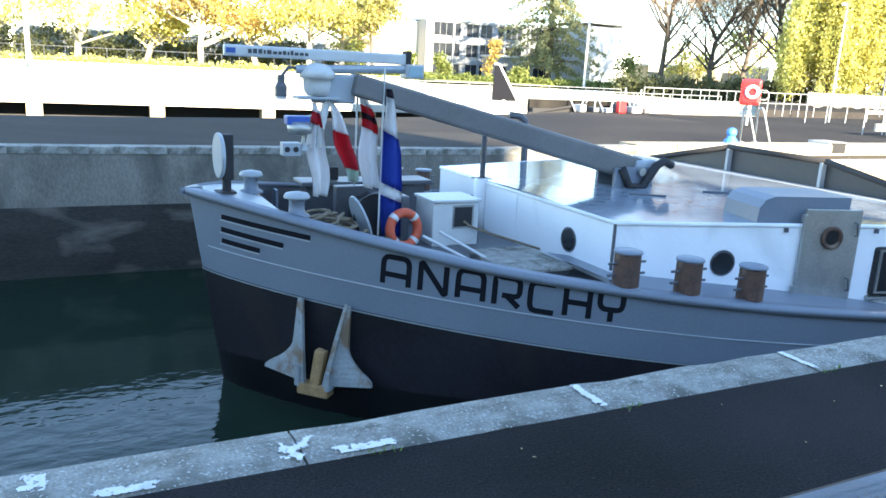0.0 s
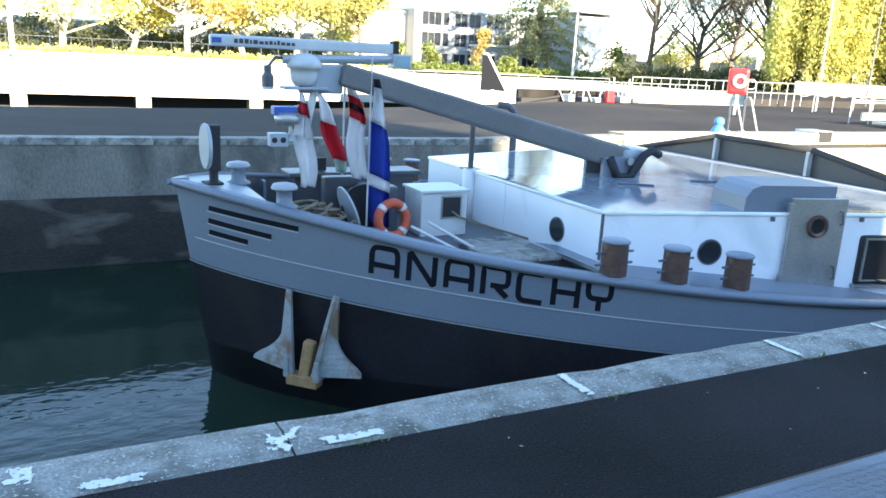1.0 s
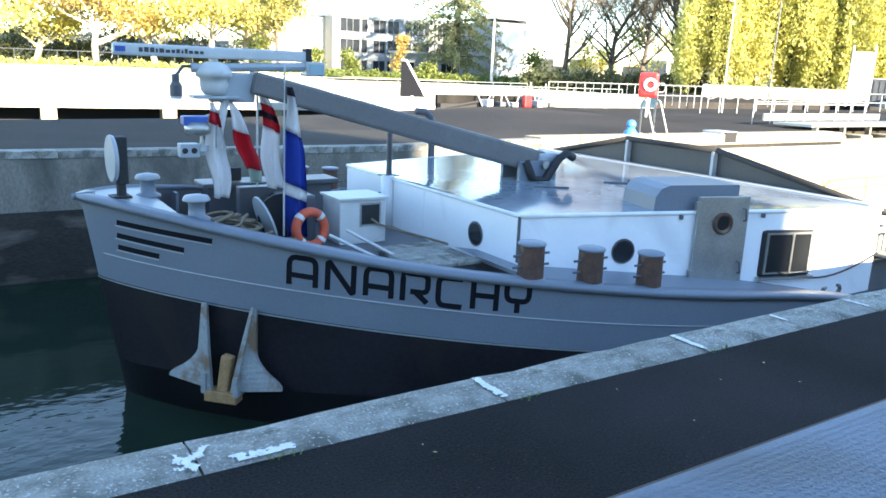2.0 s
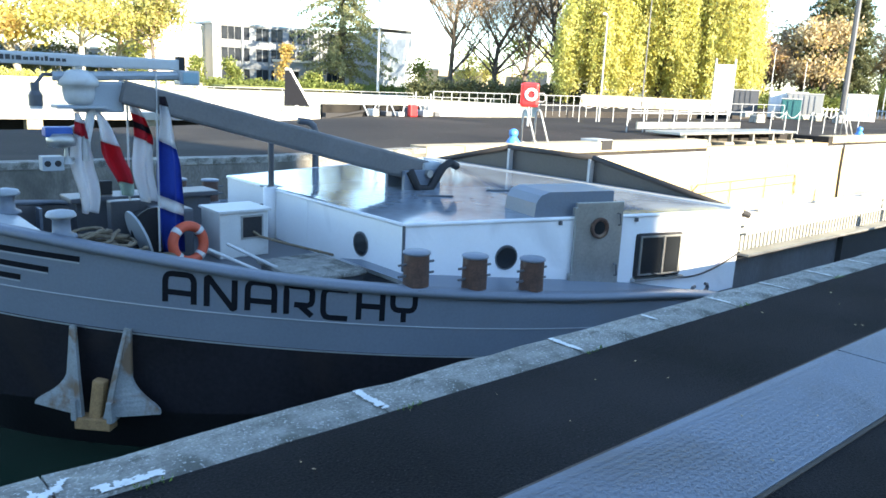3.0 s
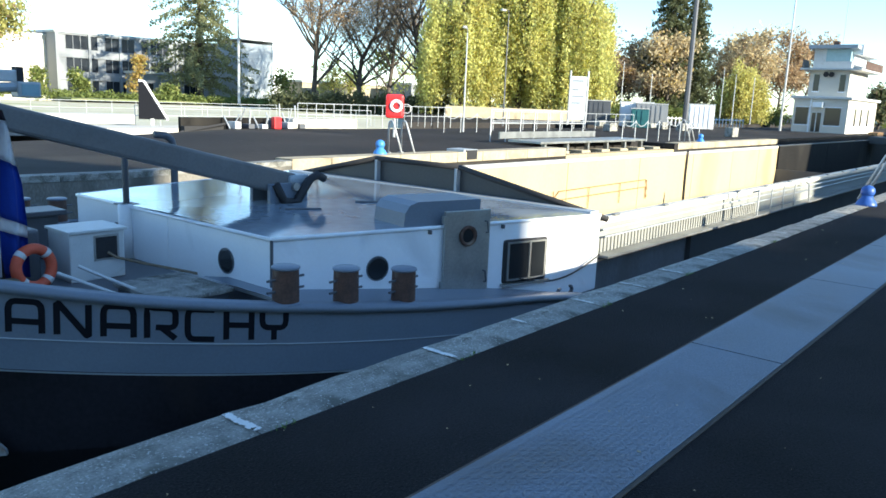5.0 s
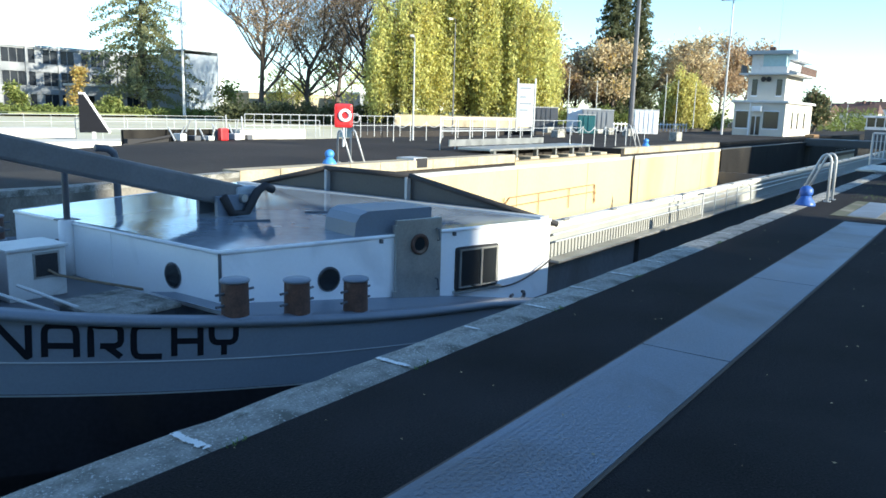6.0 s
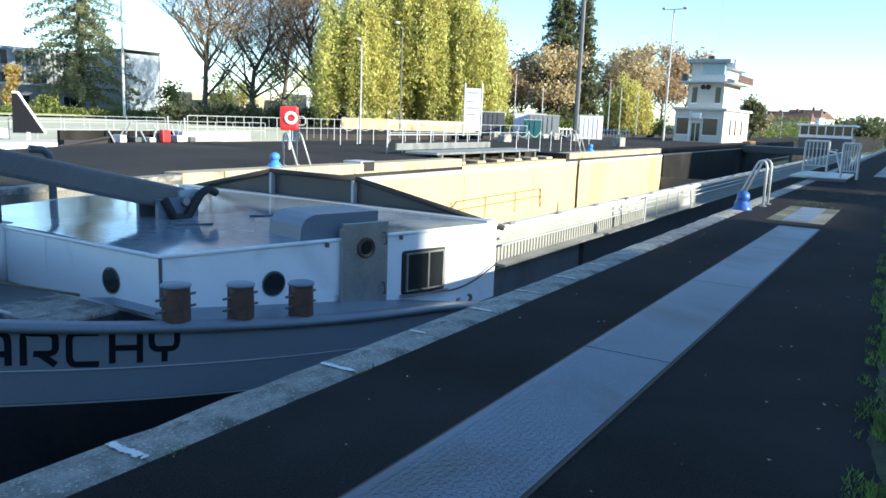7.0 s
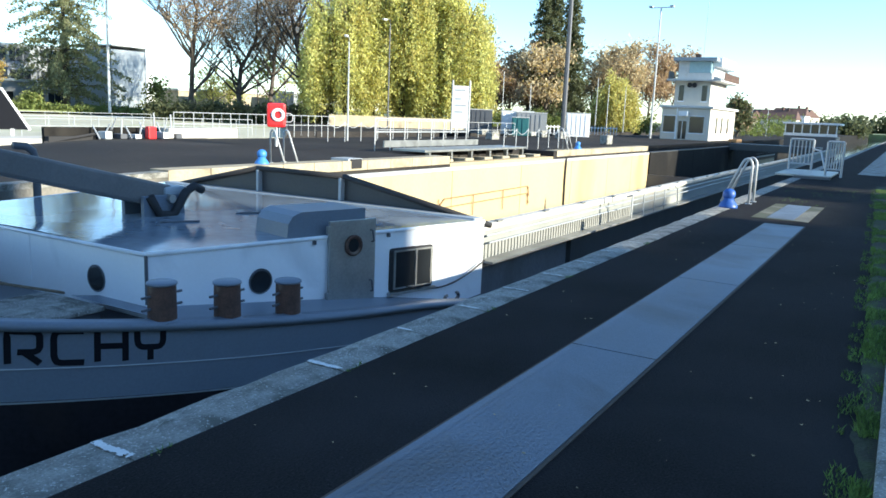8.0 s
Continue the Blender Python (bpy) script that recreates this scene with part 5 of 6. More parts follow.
def broadleaf(name, label, at, height, seed, leaf, per, size, spread, trunk=M_BARK, trunk_r=None, clear=0.3, limbs=7, reach=0.5, rise=0.7, second=None, group="", levels=3, droop=0.2, thin=0.42):
    r = random.Random(seed)
    t = thing(name, label, "tree", group, at)
    bm, tips = branch_tree(r, height * 0.8, trunk_r or height * 0.022, clear, limbs, reach, rise, levels, thin)
    part("trunk", bm, trunk, t, "", True)
    if per:
        leaf_cloud("crown", tips, spread, per, size, leaf, t, seed, droop)
        if second:
            leaf_cloud("crown_tint", tips[::3], spread * 1.1, max(1, per // 2), size, second, t, seed + 7, droop)
    return t


def hanging_tree(name, label, at, height, radius, seed, leaf, second, group=""):
    """A tall tree with leaf curtains hanging in columns down to the ground."""
    r = random.Random(seed)
    t = thing(name, label, "tree", group, at)
    bm = bmesh.new()
    tube(bm, [(0, 0, -0.2), (0.1, 0, height * 0.4), (0, 0.1, height * 0.92)], height * 0.02, 7, 0.06)
    cen = []
    for k in range(104):
        if k % 4 == 0 or k > 60:
            ga, gq = r.uniform(0, 2 * math.pi), math.sqrt(r.uniform(0.05, 1.15))
            gtop = height * (1 - 0.34 * gq * gq) * r.uniform(0.66, 1.08)
        a, q = ga + r.gauss(0, 0.17), max(0.1, gq + r.gauss(0, 0.11))
        top = gtop * r.uniform(0.92, 1.04)
        x, y = radius * q * math.cos(a), radius * q * math.sin(a)
        tube(bm, [(0, 0, top * 0.55), (x * 0.6, y * 0.6, top * 0.85), (x, y, top)], 0.09, 4, 0.02)
        z = top
        low = r.uniform(0.5, height * 0.3)
        while z > low:
            f = (z - low) / (top - low + 1e-6)
            cen.append((x * (0.9 + 0.25 * (1 - f)) + r.gauss(0, 0.25), y * (0.9 + 0.25 * (1 - f)) + r.gauss(0, 0.25), z))
            z -= r.uniform(0.35, 0.8)
    part("trunk", bm, M_BARK, t, "", True)
    k = int(len(cen) * 0.75)
    r.shuffle(cen)
    leaf_cloud("crown", cen[:k], (0.3, 0.3, 0.55), 22, 0.19, leaf, t, seed, 1.4)
    leaf_cloud("crown_tint", cen[k:], (0.34, 0.34, 0.55), 26, 0.18, second, t, seed + 3, 1.4)
    return t


def conifer(name, label, at, height, radius, seed, leaf, dense=1.0, drooping=0.25, group="", taper=1.0):
    r = random.Random(seed)
    t = thing(name, label, "tree", group, at)
    bm = bmesh.new()
    tube(bm, [(0, 0, -0.2), (0, 0, height * 0.5), (0, 0, height)], height * 0.018, 8, 0.03)
    cen = []
    n = int(90 * dense)
    for k in range(n):
        f = 0.08 + 0.9 * k / n
        z = height * f
        L = radius * (1 - f) ** taper * r.uniform(0.6, 1.15) + 0.25
        a = k * 2.4 + r.uniform(-0.5, 0.5)
        end = Vector((L * math.cos(a), L * math.sin(a), z - drooping * L + 0.12 * L))
        mid = Vector((0.5 * L * math.cos(a), 0.5 * L * math.sin(a), z + 0.02 * L))
        tube(bm, [(0, 0, z), mid, end], 0.07, 4, 0.015)
        steps = max(2, int(L / 0.45))
        for s in range(1, steps + 1):
            q = s / steps
            p = Vector((0, 0, z)).lerp(mid, min(1, q * 2)) if q < 0.5 else mid.lerp(end, q * 2 - 1)
            cen.append((p.x, p.y, p.z - 0.15))
    part("trunk", bm, M_BARK, t, "", True)
    leaf_cloud("crown", cen, (0.3, 0.3, 0.26), int(12 * dense), 0.27, leaf, t, seed, 0.6)
    return t


YEL = "row of autumn trees on the far bank"
specs = [(-8.5, 128, 15, L_LIME, L_GREEN), (-4.6, 134, 16, L_LIME, L_YELLOW), (0.4, 124, 17, L_LIME, L_YELLOW), (4.6, 136, 15, L_YELLOW, L_LIME), (8.2, 127, 16, L_GOLD, L_YELLOW), (12.0, 130, 16, L_YELLOW, L_GOLD), (15.6, 126, 15, L_YELLOW, L_LIME), (18.0, 138, 14, L_LIME, L_YELLOW)]
for i, (b_, d_, h_, la, lb) in enumerate(specs):
    broadleaf("plane_tree", "autumn plane tree with yellow leaves and pale trunk", bearing(b_, d_, 2.5), h_, 20 + i, la, 9, 0.34, 0.75, M_PALEBARK, 0.55, 0.16, 9, 0.5, 0.35, lb, YEL)
broadleaf("russet_tree", "tree with drooping green and russet leaves", bearing(20.2, 122, 2.5), 14, 41, L_OLIVE, 9, 0.3, 0.6, M_BARK, 0.35, 0.12, 10, 0.33, 0.3, L_BROWN)
conifer("cedar", "tall dark green conifer with drooping boughs", bearing(33.0, 142, 2.5), 31, 11.5, 51, L_CEDAR, 1.15, 0.32, taper=0.75)
broadleaf("golden_shrub", "narrow orange autumn shrub", bearing(28.7, 126, 2.5), 6.5, 52, L_GOLD, 10, 0.25, 0.35, M_BARK, 0.1, 0.1, 6, 0.22, 1.2, L_YELLOW, levels=2)
for i, (b_, h_) in enumerate(((22.9, 3.6), (25.4, 3.4), (19.0, 3), (31.0, 3.2))):
    broadleaf("green_bush", "rounded green bush on the bank", bearing(b_, 124, 2.5), h_, 60 + i, L_GREEN, 14, 0.25, 0.4, M_BARK, 0.06, 0.05, 6, 0.4, 0.9, L_LIME, "bank bushes", 2)
for i, (b_, d_, h_) in enumerate(((40.7, 112, 20), (44.4, 116, 20), (46.2, 124, 18), (49.0, 114, 18))):
    broadleaf("bare_tree", "nearly bare dark autumn tree", bearing(b_, d_, 0.6), h_, 70 + i, L_BROWN, 4, 0.13, 0.55, M_BARK, 0.42, 0.2, 15, 0.52, 0.85, None, "bare trees", 4, 0.2, 0.42)
for i, (b_, d_, h_, la) in enumerate(((42.4, 128, 8, L_YELLOW), (43.6, 132, 7, L_LIME), (45.6, 128, 8.5, L_GREEN), (47.6, 134, 9, L_LIME), (50.2, 128, 8, L_YELLOW), (38.6, 135, 6, L_GREEN))):
    broadleaf("small_tree", "small autumn tree behind the hedge", bearing(b_, d_, 0.6), h_, 80 + i, la, 8, 0.28, 0.6, M_BARK, 0.14, 0.2, 7, 0.45, 0.7, None, "small trees", 2)
for i, (b_, d_, h_) in enumerate(((51.6, 96, 19), (53.6, 99, 22), (55.8, 97, 24), (57.8, 100, 23), (59.6, 98, 20))):
    hanging_tree("weeping_tree", "tall weeping tree with hanging yellow-green leaves", bearing(b_, d_, 0.1), h_, 4.7, 90 + i, L_LIME, L_OLIVE if i % 2 else L_YELLOW, "weeping trees")
for i, (b_, d_, h_, la, lb) in enumerate(((61.4, 170, 11, L_BROWN, L_TAN), (62.6, 165, 13, L_BROWN, L_GOLD), (63.8, 172, 11, L_TAN, L_BROWN), (64.9, 150, 13, L_BROWN, L_GOLD), (66.4, 146, 12, L_TAN, L_GOLD), (69.6, 165, 13, L_TAN, L_GOLD), (70.9, 160, 15, L_TAN, L_BROWN), (72.2, 168, 15, L_TAN, L_GOLD), (73.6, 175, 15, L_BROWN, L_TAN), (75.0, 180, 14, L_BROWN, L_TAN))):
    broadleaf("autumn_tree", "russet and tan autumn tree in the distance", bearing(b_, d_, 0.2), h_, 110 + i, la, 7, 0.36, 0.75, M_BARK, 0.3, 0.2, 8, 0.45, 0.7, lb, "distant autumn trees", 3)
hanging_tree("willow", "yellow weeping willow beside the lock house", bearing(71.2, 130, 0.1), 9, 3.2, 131, L_YELLOW, L_LIME)
conifer("sequoia", "dark narrow giant conifer", bearing(66.3, 150, 0.1), 30, 5.0, 141, L_CONIFER, 1.9, 0.2, taper=0.62)
conifer("sequoia", "dark narrow giant conifer", bearing(67.9, 152, 0.1), 27, 4.2, 142, L_CONIFER, 1.7, 0.2, taper=0.62)
broadleaf("dark_tree", "dark tree beside the lock house", bearing(79.7, 135, 0.1), 5.2, 143, L_CONIFER, 10, 0.3, 0.5, M_BARK, 0.25, 0.15, 7, 0.4, 0.9, L_BROWN)


def hedge(name, label, p, q, h, w, leaf, seed, n, size=0.24):
    t = thing(name, label, "hedge", at=(p[0], p[1], p[2]))
    r = random.Random(seed)
    cen = []
    for i in range(n):
        f = r.random()
        cen.append(((q[0] - p[0]) * f + r.gauss(0, w / 3), (q[1] - p[1]) * f + r.gauss(0, w / 3), h * r.uniform(0.05, 0.95) * (0.8 + 0.25 * math.sin(f * 40))))
    ob = leaf_cloud("foliage", cen, size, 7, size, leaf, t, seed, 0.2)
    ob["kind"] = "stuff"
    return t


hedge("hedge", "long dark clipped hedge under the bare trees", bearing(38, 108), bearing(50.5, 98), 2.6, 1.5, L_CONIFER, 1, 1500)
hedge("scrub", "rough green scrub along the far bank", bearing(20, 117, 2.5), bearing(38, 128, 2.5), 0.7, 3.0, L_GREEN, 2, 1300)
hedge("scrub", "dry grass and scrub under the yellow trees", bearing(-9, 112, 2.5), bearing(20, 117, 2.5), 0.9, 2.0, L_LIME, 3, 900)
hedge("hedge", "dark green hedge beyond the lock island", bearing(60.5, 120), bearing(74, 140), 3.0, 2.0, L_GREEN, 4, 1500)
hedge("hedge", "low green hedge near the lock house", bearing(79.5, 150), bearing(83.5, 190), 4.5, 3.0, L_GREEN, 5, 500)

hedge("hedge", "dark tall hedge behind the yellow trees", bearing(-11, 146), bearing(19.5, 146), 6.5, 2.5, L_CONIFER, 6, 4200)

# ---- far buildings ----
office = thing("office_block", "long three-storey grey office block with window bands", "building", at=(62, 139, BANK - 1.0))
part("wall", boxed(0, 34.5, 0.35, 12, 0, 11.6), M_OFFICE, office)
part("roof", boxed(-0.4, 34.9, -0.2, 12.3, 11.6, 12.0), M_LIGHTGREY, office)
for s in range(3):
    z = s * 3.87
    part("spandrel", boxed(0, 34.5, 0.05, 0.4, z, z + 1.15), M_OFFICE, office)
    for b_ in range(6):
        x0 = b_ * 5.75
        for k in range(4):
            w = part("window", boxed(x0 + 0.35 + k * 1.33, x0 + 1.6 + k * 1.33, 0.26, 0.34, z + 1.2, z + 3.55), M_PANE if (b_ * 7 + k * 3 + s * 5) % 5 else M_OFFICE, office)
            part("frame", boxed(x0 + 1.6 + k * 1.33, x0 + 1.68 + k * 1.33, 0.16, 0.34, z + 1.15, z + 3.6), M_OFFICE, w)
    part("lintel", boxed(0, 34.5, 0.05, 0.4, z + 3.57, z + 3.87), M_OFFICE, office)
for b_ in range(7):
    part("column", boxed(b_ * 5.75 - 0.2, b_ * 5.75 + 0.25, -0.2, 0.3, 0, 11.6), M_OFFICE, office)
wing = thing("white_wing", "white rendered building wing behind the trees", "building", at=(50.5, 143, BANK - 1.0))
part("wall", boxed(0, 11.5, 0, 10, 0, 11), M_RENDER, wing)
part("roof", boxed(-0.2, 11.7, -0.2, 10.2, 11, 11.3), M_OFFWHITE, wing)
hall = thing("pale_hall", "pale blue-grey hall with a white gable end", "building", at=bearing(36.7, 152))
part("wall", boxed(-3, 4.0, 0, 14, 0, 10.6), M_LIGHTGREY, hall)
part("gable_end", boxed(4.0, 5.4, -0.3, 14, 0, 11.2), M_WHITE, hall)
part("roof", boxed(-3.2, 5.5, -0.4, 14, 11.2, 11.4), M_OFFWHITE, hall)
for i, (b_, d_, w_, h_) in enumerate(((30.6, 150, 8, 4.2), (45.0, 150, 16, 4.4), (49.5, 148, 12, 4.2), (41.3, 155, 9, 4.0), (8.0, 156, 60, 5.0), (-9, 160, 30, 6.0))):
    lo = thing("low_house", "low drab house behind the trees", "house", "low houses", bearing(b_, d_))
    part("wall", boxed(-w_ / 2, w_ / 2, 0, 6, 0, h_), M_CAP if i % 2 else M_OFFICE, lo)
    part("roof", boxed(-w_ / 2 - 0.3, w_ / 2 + 0.3, -0.3, 6.3, h_, h_ + 0.4), M_OFFWHITE, lo)
    nwin = max(2, int(w_ / 2.6))
    for k in range(nwin):
        x = -w_ / 2 + (k + 0.5) * w_ / nwin
        part("window", boxed(x - 0.55, x + 0.55, -0.05, 0.02, 1.0, 2.5), M_GLASS, lo)

tower = thing("lock_house", "cream lock-keeper's house with a glazed control tower", "building", at=(88.0, 18.9, 0))
tower.scale = (1.0, 0.9, 0.9)
part("wall", boxed(0, 14, 0, 5.9, 0, 3.9), M_RENDER, tower, "cream ground floor")
part("roof", boxed(-0.35, 14.3, -0.35, 6.2, 3.9, 4.2, bevel=0.04), M_OFFWHITE, tower)
part("wall", boxed(0.6, 9, 0.4, 4.7, 4.2, 7.2), M_RENDER, tower, "cream upper storey")
part("balcony_slab", boxed(-0.3, 9.8, -0.9, 5.6, 7.2, 7.4), M_OFFWHITE, tower)
part("wall", boxed(0.6, 9, 0.4, 4.5, 7.4, 8.2), M_OFFWHITE, tower)
part("glazing", boxed(0.65, 8.9, 0.6, 4.3, 8.2, 9.6), M_TINT, tower, "blue-tinted control room glass")
part("wall", boxed(1.5, 9.0, 0.42, 1.0, 8.2, 9.6), M_WHITE, tower)
part("wall", boxed(0.62, 1.0, 3.2, 4.5, 7.4, 9.6), M_OFFWHITE, tower)
bm = bmesh.new()
prism(bm, [(-0.2, -0.2), (9.6, -0.2), (9.6, 5.0), (-0.2, 5.0)], lambda x, y: 9.6 - 0.02 * x, lambda x, y: 10.0 - 0.02 * x)
bmesh.ops.recalc_face_normals(bm, faces=bm.faces)
part("roof", bm, M_LIGHTGREY, tower, "thin slab roof")
part("roof", boxed(1.4, 9.4, -0.5, 0.6, 9.0, 10.1, bevel=0.05), M_WHITE, tower)
for y0, y1, z0, z1 in ((0.7, 2.4, 0.9, 2.9), (4.2, 5.6, 0.9, 2.9)):
    w = part("window", boxed(-0.04, 0.03, y0, y1, z0, z1), M_GLASS, tower)
    part("frame", boxed(-0.07, -0.03, y0 - 0.1, y1 + 0.1, z0 - 0.12, z0), M_WHITE, w)
    part("frame", boxed(-0.07, -0.03, y0 - 0.1, y1 + 0.1, z1, z1 + 0.1), M_WHITE, w)
door = part("door", boxed(-0.04, 0.03, 2.75, 3.75, 0.1, 2.3), M_GLASS, tower)
part("frame", boxed(-0.06, 0.0, 3.22, 3.3, 0.1, 2.3), M_WHITE, door)
part("canopy", boxed(-0.6, 0.0, 2.6, 3.7, 2.9, 3.5, bevel=0.03), M_WHITE, tower)
part("corner_strip", boxed(-0.05, 0.05, 3.95, 4.1, 0, 3.9), M_WHITE, tower)
for y0, y1 in ((0.8, 1.4), (3.6, 4.2)):
    w = part("window", boxed(0.55, 0.63, y0, y1, 4.8, 6.7), M_GLASS, tower)
    part("frame", boxed(0.52, 0.56, y0 - 0.1, y1 + 0.1, 4.65, 4.8), M_WHITE, w)
for y in (2.3, 2.9):
    part("loudspeaker", lathed([(0.1, 0), (0.3, 0.2), (0.3, 0.24), (0.25, 0.24)], 14, Matrix.Translation((0.55, y, 6.7)) @ Matrix.Rotation(-math.pi / 2, 4, "Y")), M_RUBBER, tower)
for x0 in (3.2, 6.0, 9.5):
    part("window", boxed(x0, x0 + 0.7, -0.04, 0.03, 0.9, 2.9), M_GLASS, tower)
part("balcony_screen", boxed(1.5, 9.8, -0.95, -0.88, 7.4, 8.3), M_RUST, tower, "brown balcony screen")
part("balcony_screen", boxed(0.3, 2.4, 5.5, 5.6, 7.4, 8.4), M_DARKGREY, tower)
part("chimney", boxed(3, 3.6, 2.6, 3.2, 10.0, 10.7), M_RUST, tower)
part("aerial", tubed([(3, 2.2, 10.0), (3, 2.2, 18)], 0.035, 5), M_GALV, tower)


def small_house(b_, d_, w, dep, h, roof_h, wall_mat, rz):
    t = thing("village_house", "distant village house with a dark red tiled roof", "house", "village houses", (*bearing(b_, d_)[:2], 0), rz)
    part("wall", boxed(-w / 2, w / 2, -dep / 2, dep / 2, 0, h), wall_mat, t)
    bm = bmesh.new()
    p = [(-w / 2 - 0.3, -dep / 2 - 0.3, h), (w / 2 + 0.3, -dep / 2 - 0.3, h), (w / 2 + 0.3, dep / 2 + 0.3, h), (-w / 2 - 0.3, dep / 2 + 0.3, h), (-w / 2 + 0.5, 0, h + roof_h), (w / 2 - 0.5, 0, h + roof_h)]
    vs = [bm.verts.new(q) for q in p]
    for f in ((0, 1, 5, 4), (2, 3, 4, 5), (0, 4, 3), (1, 2, 5), (3, 2, 1, 0)):
        bm.faces.new([vs[i] for i in f])
    bmesh.ops.recalc_face_normals(bm, faces=bm.faces)
    roof = part("roof", bm, M_BRICKRED, t)
    part("chimney", boxed(-w / 4, -w / 4 + 0.7, -0.4, 0.4, h + roof_h * 0.5, h + roof_h + 1.0), M_BRICKRED, roof)
    for k in range(4):
        x = -w / 2 + (k + 0.5) * w / 4
        for zz in (1.2, 4.0):
            if zz + 1.5 < h:
                part("window", boxed(x - 0.5, x + 0.5, -dep / 2 - 0.05, -dep / 2 + 0.02, zz, zz + 1.5), M_GLASS, t)


for i, (b_, d_, w, h, rh, mt, rz) in enumerate(((79.9, 300, 14, 4.0, 3.4, M_RENDER, 60), (80.9, 310, 14, 4.5, 3.2, M_RENDER, 80), (81.9, 305, 16, 4.5, 3.6, M_RENDER, 70), (82.3, 300, 13, 4.6, 3.2, M_RENDER, 85), (83.0, 320, 12, 6.4, 2.8, M_WHITE, 85), (83.7, 330, 9, 6.0, 3.0, M_RENDER, 60))):
    small_house(b_, d_, w, 9, h, rh, mt, rz)
hedge("far_wood", "far wooded ridge on the horizon", (640, 110, 0), (640, -90, 0), 13, 20, L_CONIFER, 9, 1200, 1.6)
hedge("far_wood", "dark distant trees behind the village", bearing(83.8, 330), bearing(87.5, 340), 5, 8, L_CONIFER, 10, 400, 0.8)

# ---- fittings of the lock ----
def quay_bollard(x, y, mat, s, label):
    t = thing("mooring_bollard", label, "bollard", "mooring bollards", (x, y, 0))
    part("base", lathed([(0.25 * s, 0), (0.25 * s, 0.04 * s), (0.21 * s, 0.12 * s), (0.14 * s, 0.2 * s), (0.13 * s, 0.26 * s)], 20), mat, t, "", True)
    part("head", lathed([(0.13 * s, 0.26 * s), (0.16 * s, 0.3 * s), (0.17 * s, 0.36 * s), (0.155 * s, 0.44 * s), (0.09 * s, 0.5 * s), (0.02 * s, 0.52 * s)], 20), mat, t, "", True)


quay_bollard(17.65, 3.22, M_BLUE, 0.82, "deep blue painted mushroom bollard on the coping")
quay_bollard(17.5, 17.1, M_SKYBLUE, 0.9, "light blue mushroom bollard on the far quay")
quay_bollard(44.0, 17.0, M_SKYBLUE, 0.9, "light blue mushroom bollard on the far quay")


def ladder_rails(x, y, h, facing, label):
    """Two bent stirrup rails at the head of a quay ladder."""
    t = thing("ladder_rails", label, "ladder", "quay ladders", (x, y, 0))
    for dx in (0.0, 0.62):
        bm = bmesh.new()
        pts = [(dx, 0, 0), (dx, 0, h * 0.86), (dx, 0.02 * facing, h * 0.93), (dx, 0.06 * facing, h * 0.98), (dx, 0.11 * facing, h), (dx, 0.16 * facing, h * 0.985), (dx, 0.21 * facing, h * 0.93), (dx, 0.26 * facing, h * 0.82), (dx, 0.62 * facing, 0)]
        tube(bm, pts, 0.03, 8)
        part("stirrup", bm, M_GALV, t, "", True)
        part("foot_plate", boxed(dx - 0.07, dx + 0.07, -0.07, 0.07, 0, 0.015), M_GALV, t)


ladder_rails(18.9, 3.0, 1.05, 1, "galvanised ladder rails at the quay edge")
ladder_rails(18.4, 17.6, 1.05, -1, "white ladder rails on the far quay")
ladder_rails(41.5, 17.2, 1.25, -1, "white ladder rails on the far quay")

ringbox = thing("lifebuoy_cabinet", "red lifebuoy cabinet with white ring on a steel post", "lifebuoy cabinet", at=(26.05, 24.55, 0), rz=-46)
part("post", tubed([(0, 0, 0), (0, 0, 1.0)], 0.06, 8), M_GALV, ringbox)
part("shell", boxed(-0.42, 0.42, -0.14, 0.14, 0.86, 1.95, bevel=0.13), M_RED, ringbox, "red rounded shell")
bm = bmesh.new()
ring_torus(bm, 0.23, 0.075, Matrix.Translation((0.06, -0.15, 1.42)) @ Matrix.Rotation(math.pi / 2, 4, "X"), 24, 8)
part("ring", bm, M_WHITE, ringbox, "white ring", True)
bm = bmesh.new()
tube(bm, [(0.4, 0, 1.5), (0.62, 0, 1.5), (0.72, 0, 1.42), (0.72, 0, 1.2), (0.62, 0, 1.12), (0.4, 0, 1.12)], 0.03, 6)
part("hoop", bm, M_GALV, ringbox)

plat = thing("gate_walkway", "long low galvanised walkway with rails on the far quay edge", "walkway", at=(0, 0, 0))
part("deck", boxed(27.9, 38.2, 17.7, 19.4, 0.1, 0.2, bevel=0.01), M_STEEL, plat)
part("kick_plate", boxed(27.9, 36.6, 19.85, 19.92, 0.2, 0.5), M_STEEL, plat)
for z in (0.85, 1.45):
    part("rail", tubed([(28.2, 20.6, z), (37.0, 20.8, z)], 0.035, 6), M_GALV, plat)
for i in range(8):
    part("rail_post", tubed([(28.2 + i * 1.25, 20.6 + i * 0.03, 0), (28.2 + i * 1.25, 20.6 + i * 0.03, 1.45)], 0.03, 6), M_GALV, plat)
for i in range(6):
    part("leg", boxed(28.4 + i * 1.9, 28.55 + i * 1.9, 17.8, 18.0, -0.62, 0.1), M_STEEL, plat)
    part("block", boxed(28.9 + i * 1.9, 29.7 + i * 1.9, 17.3, 18.1, -0.62, -0.2, bevel=0.05), M_CAP, plat)


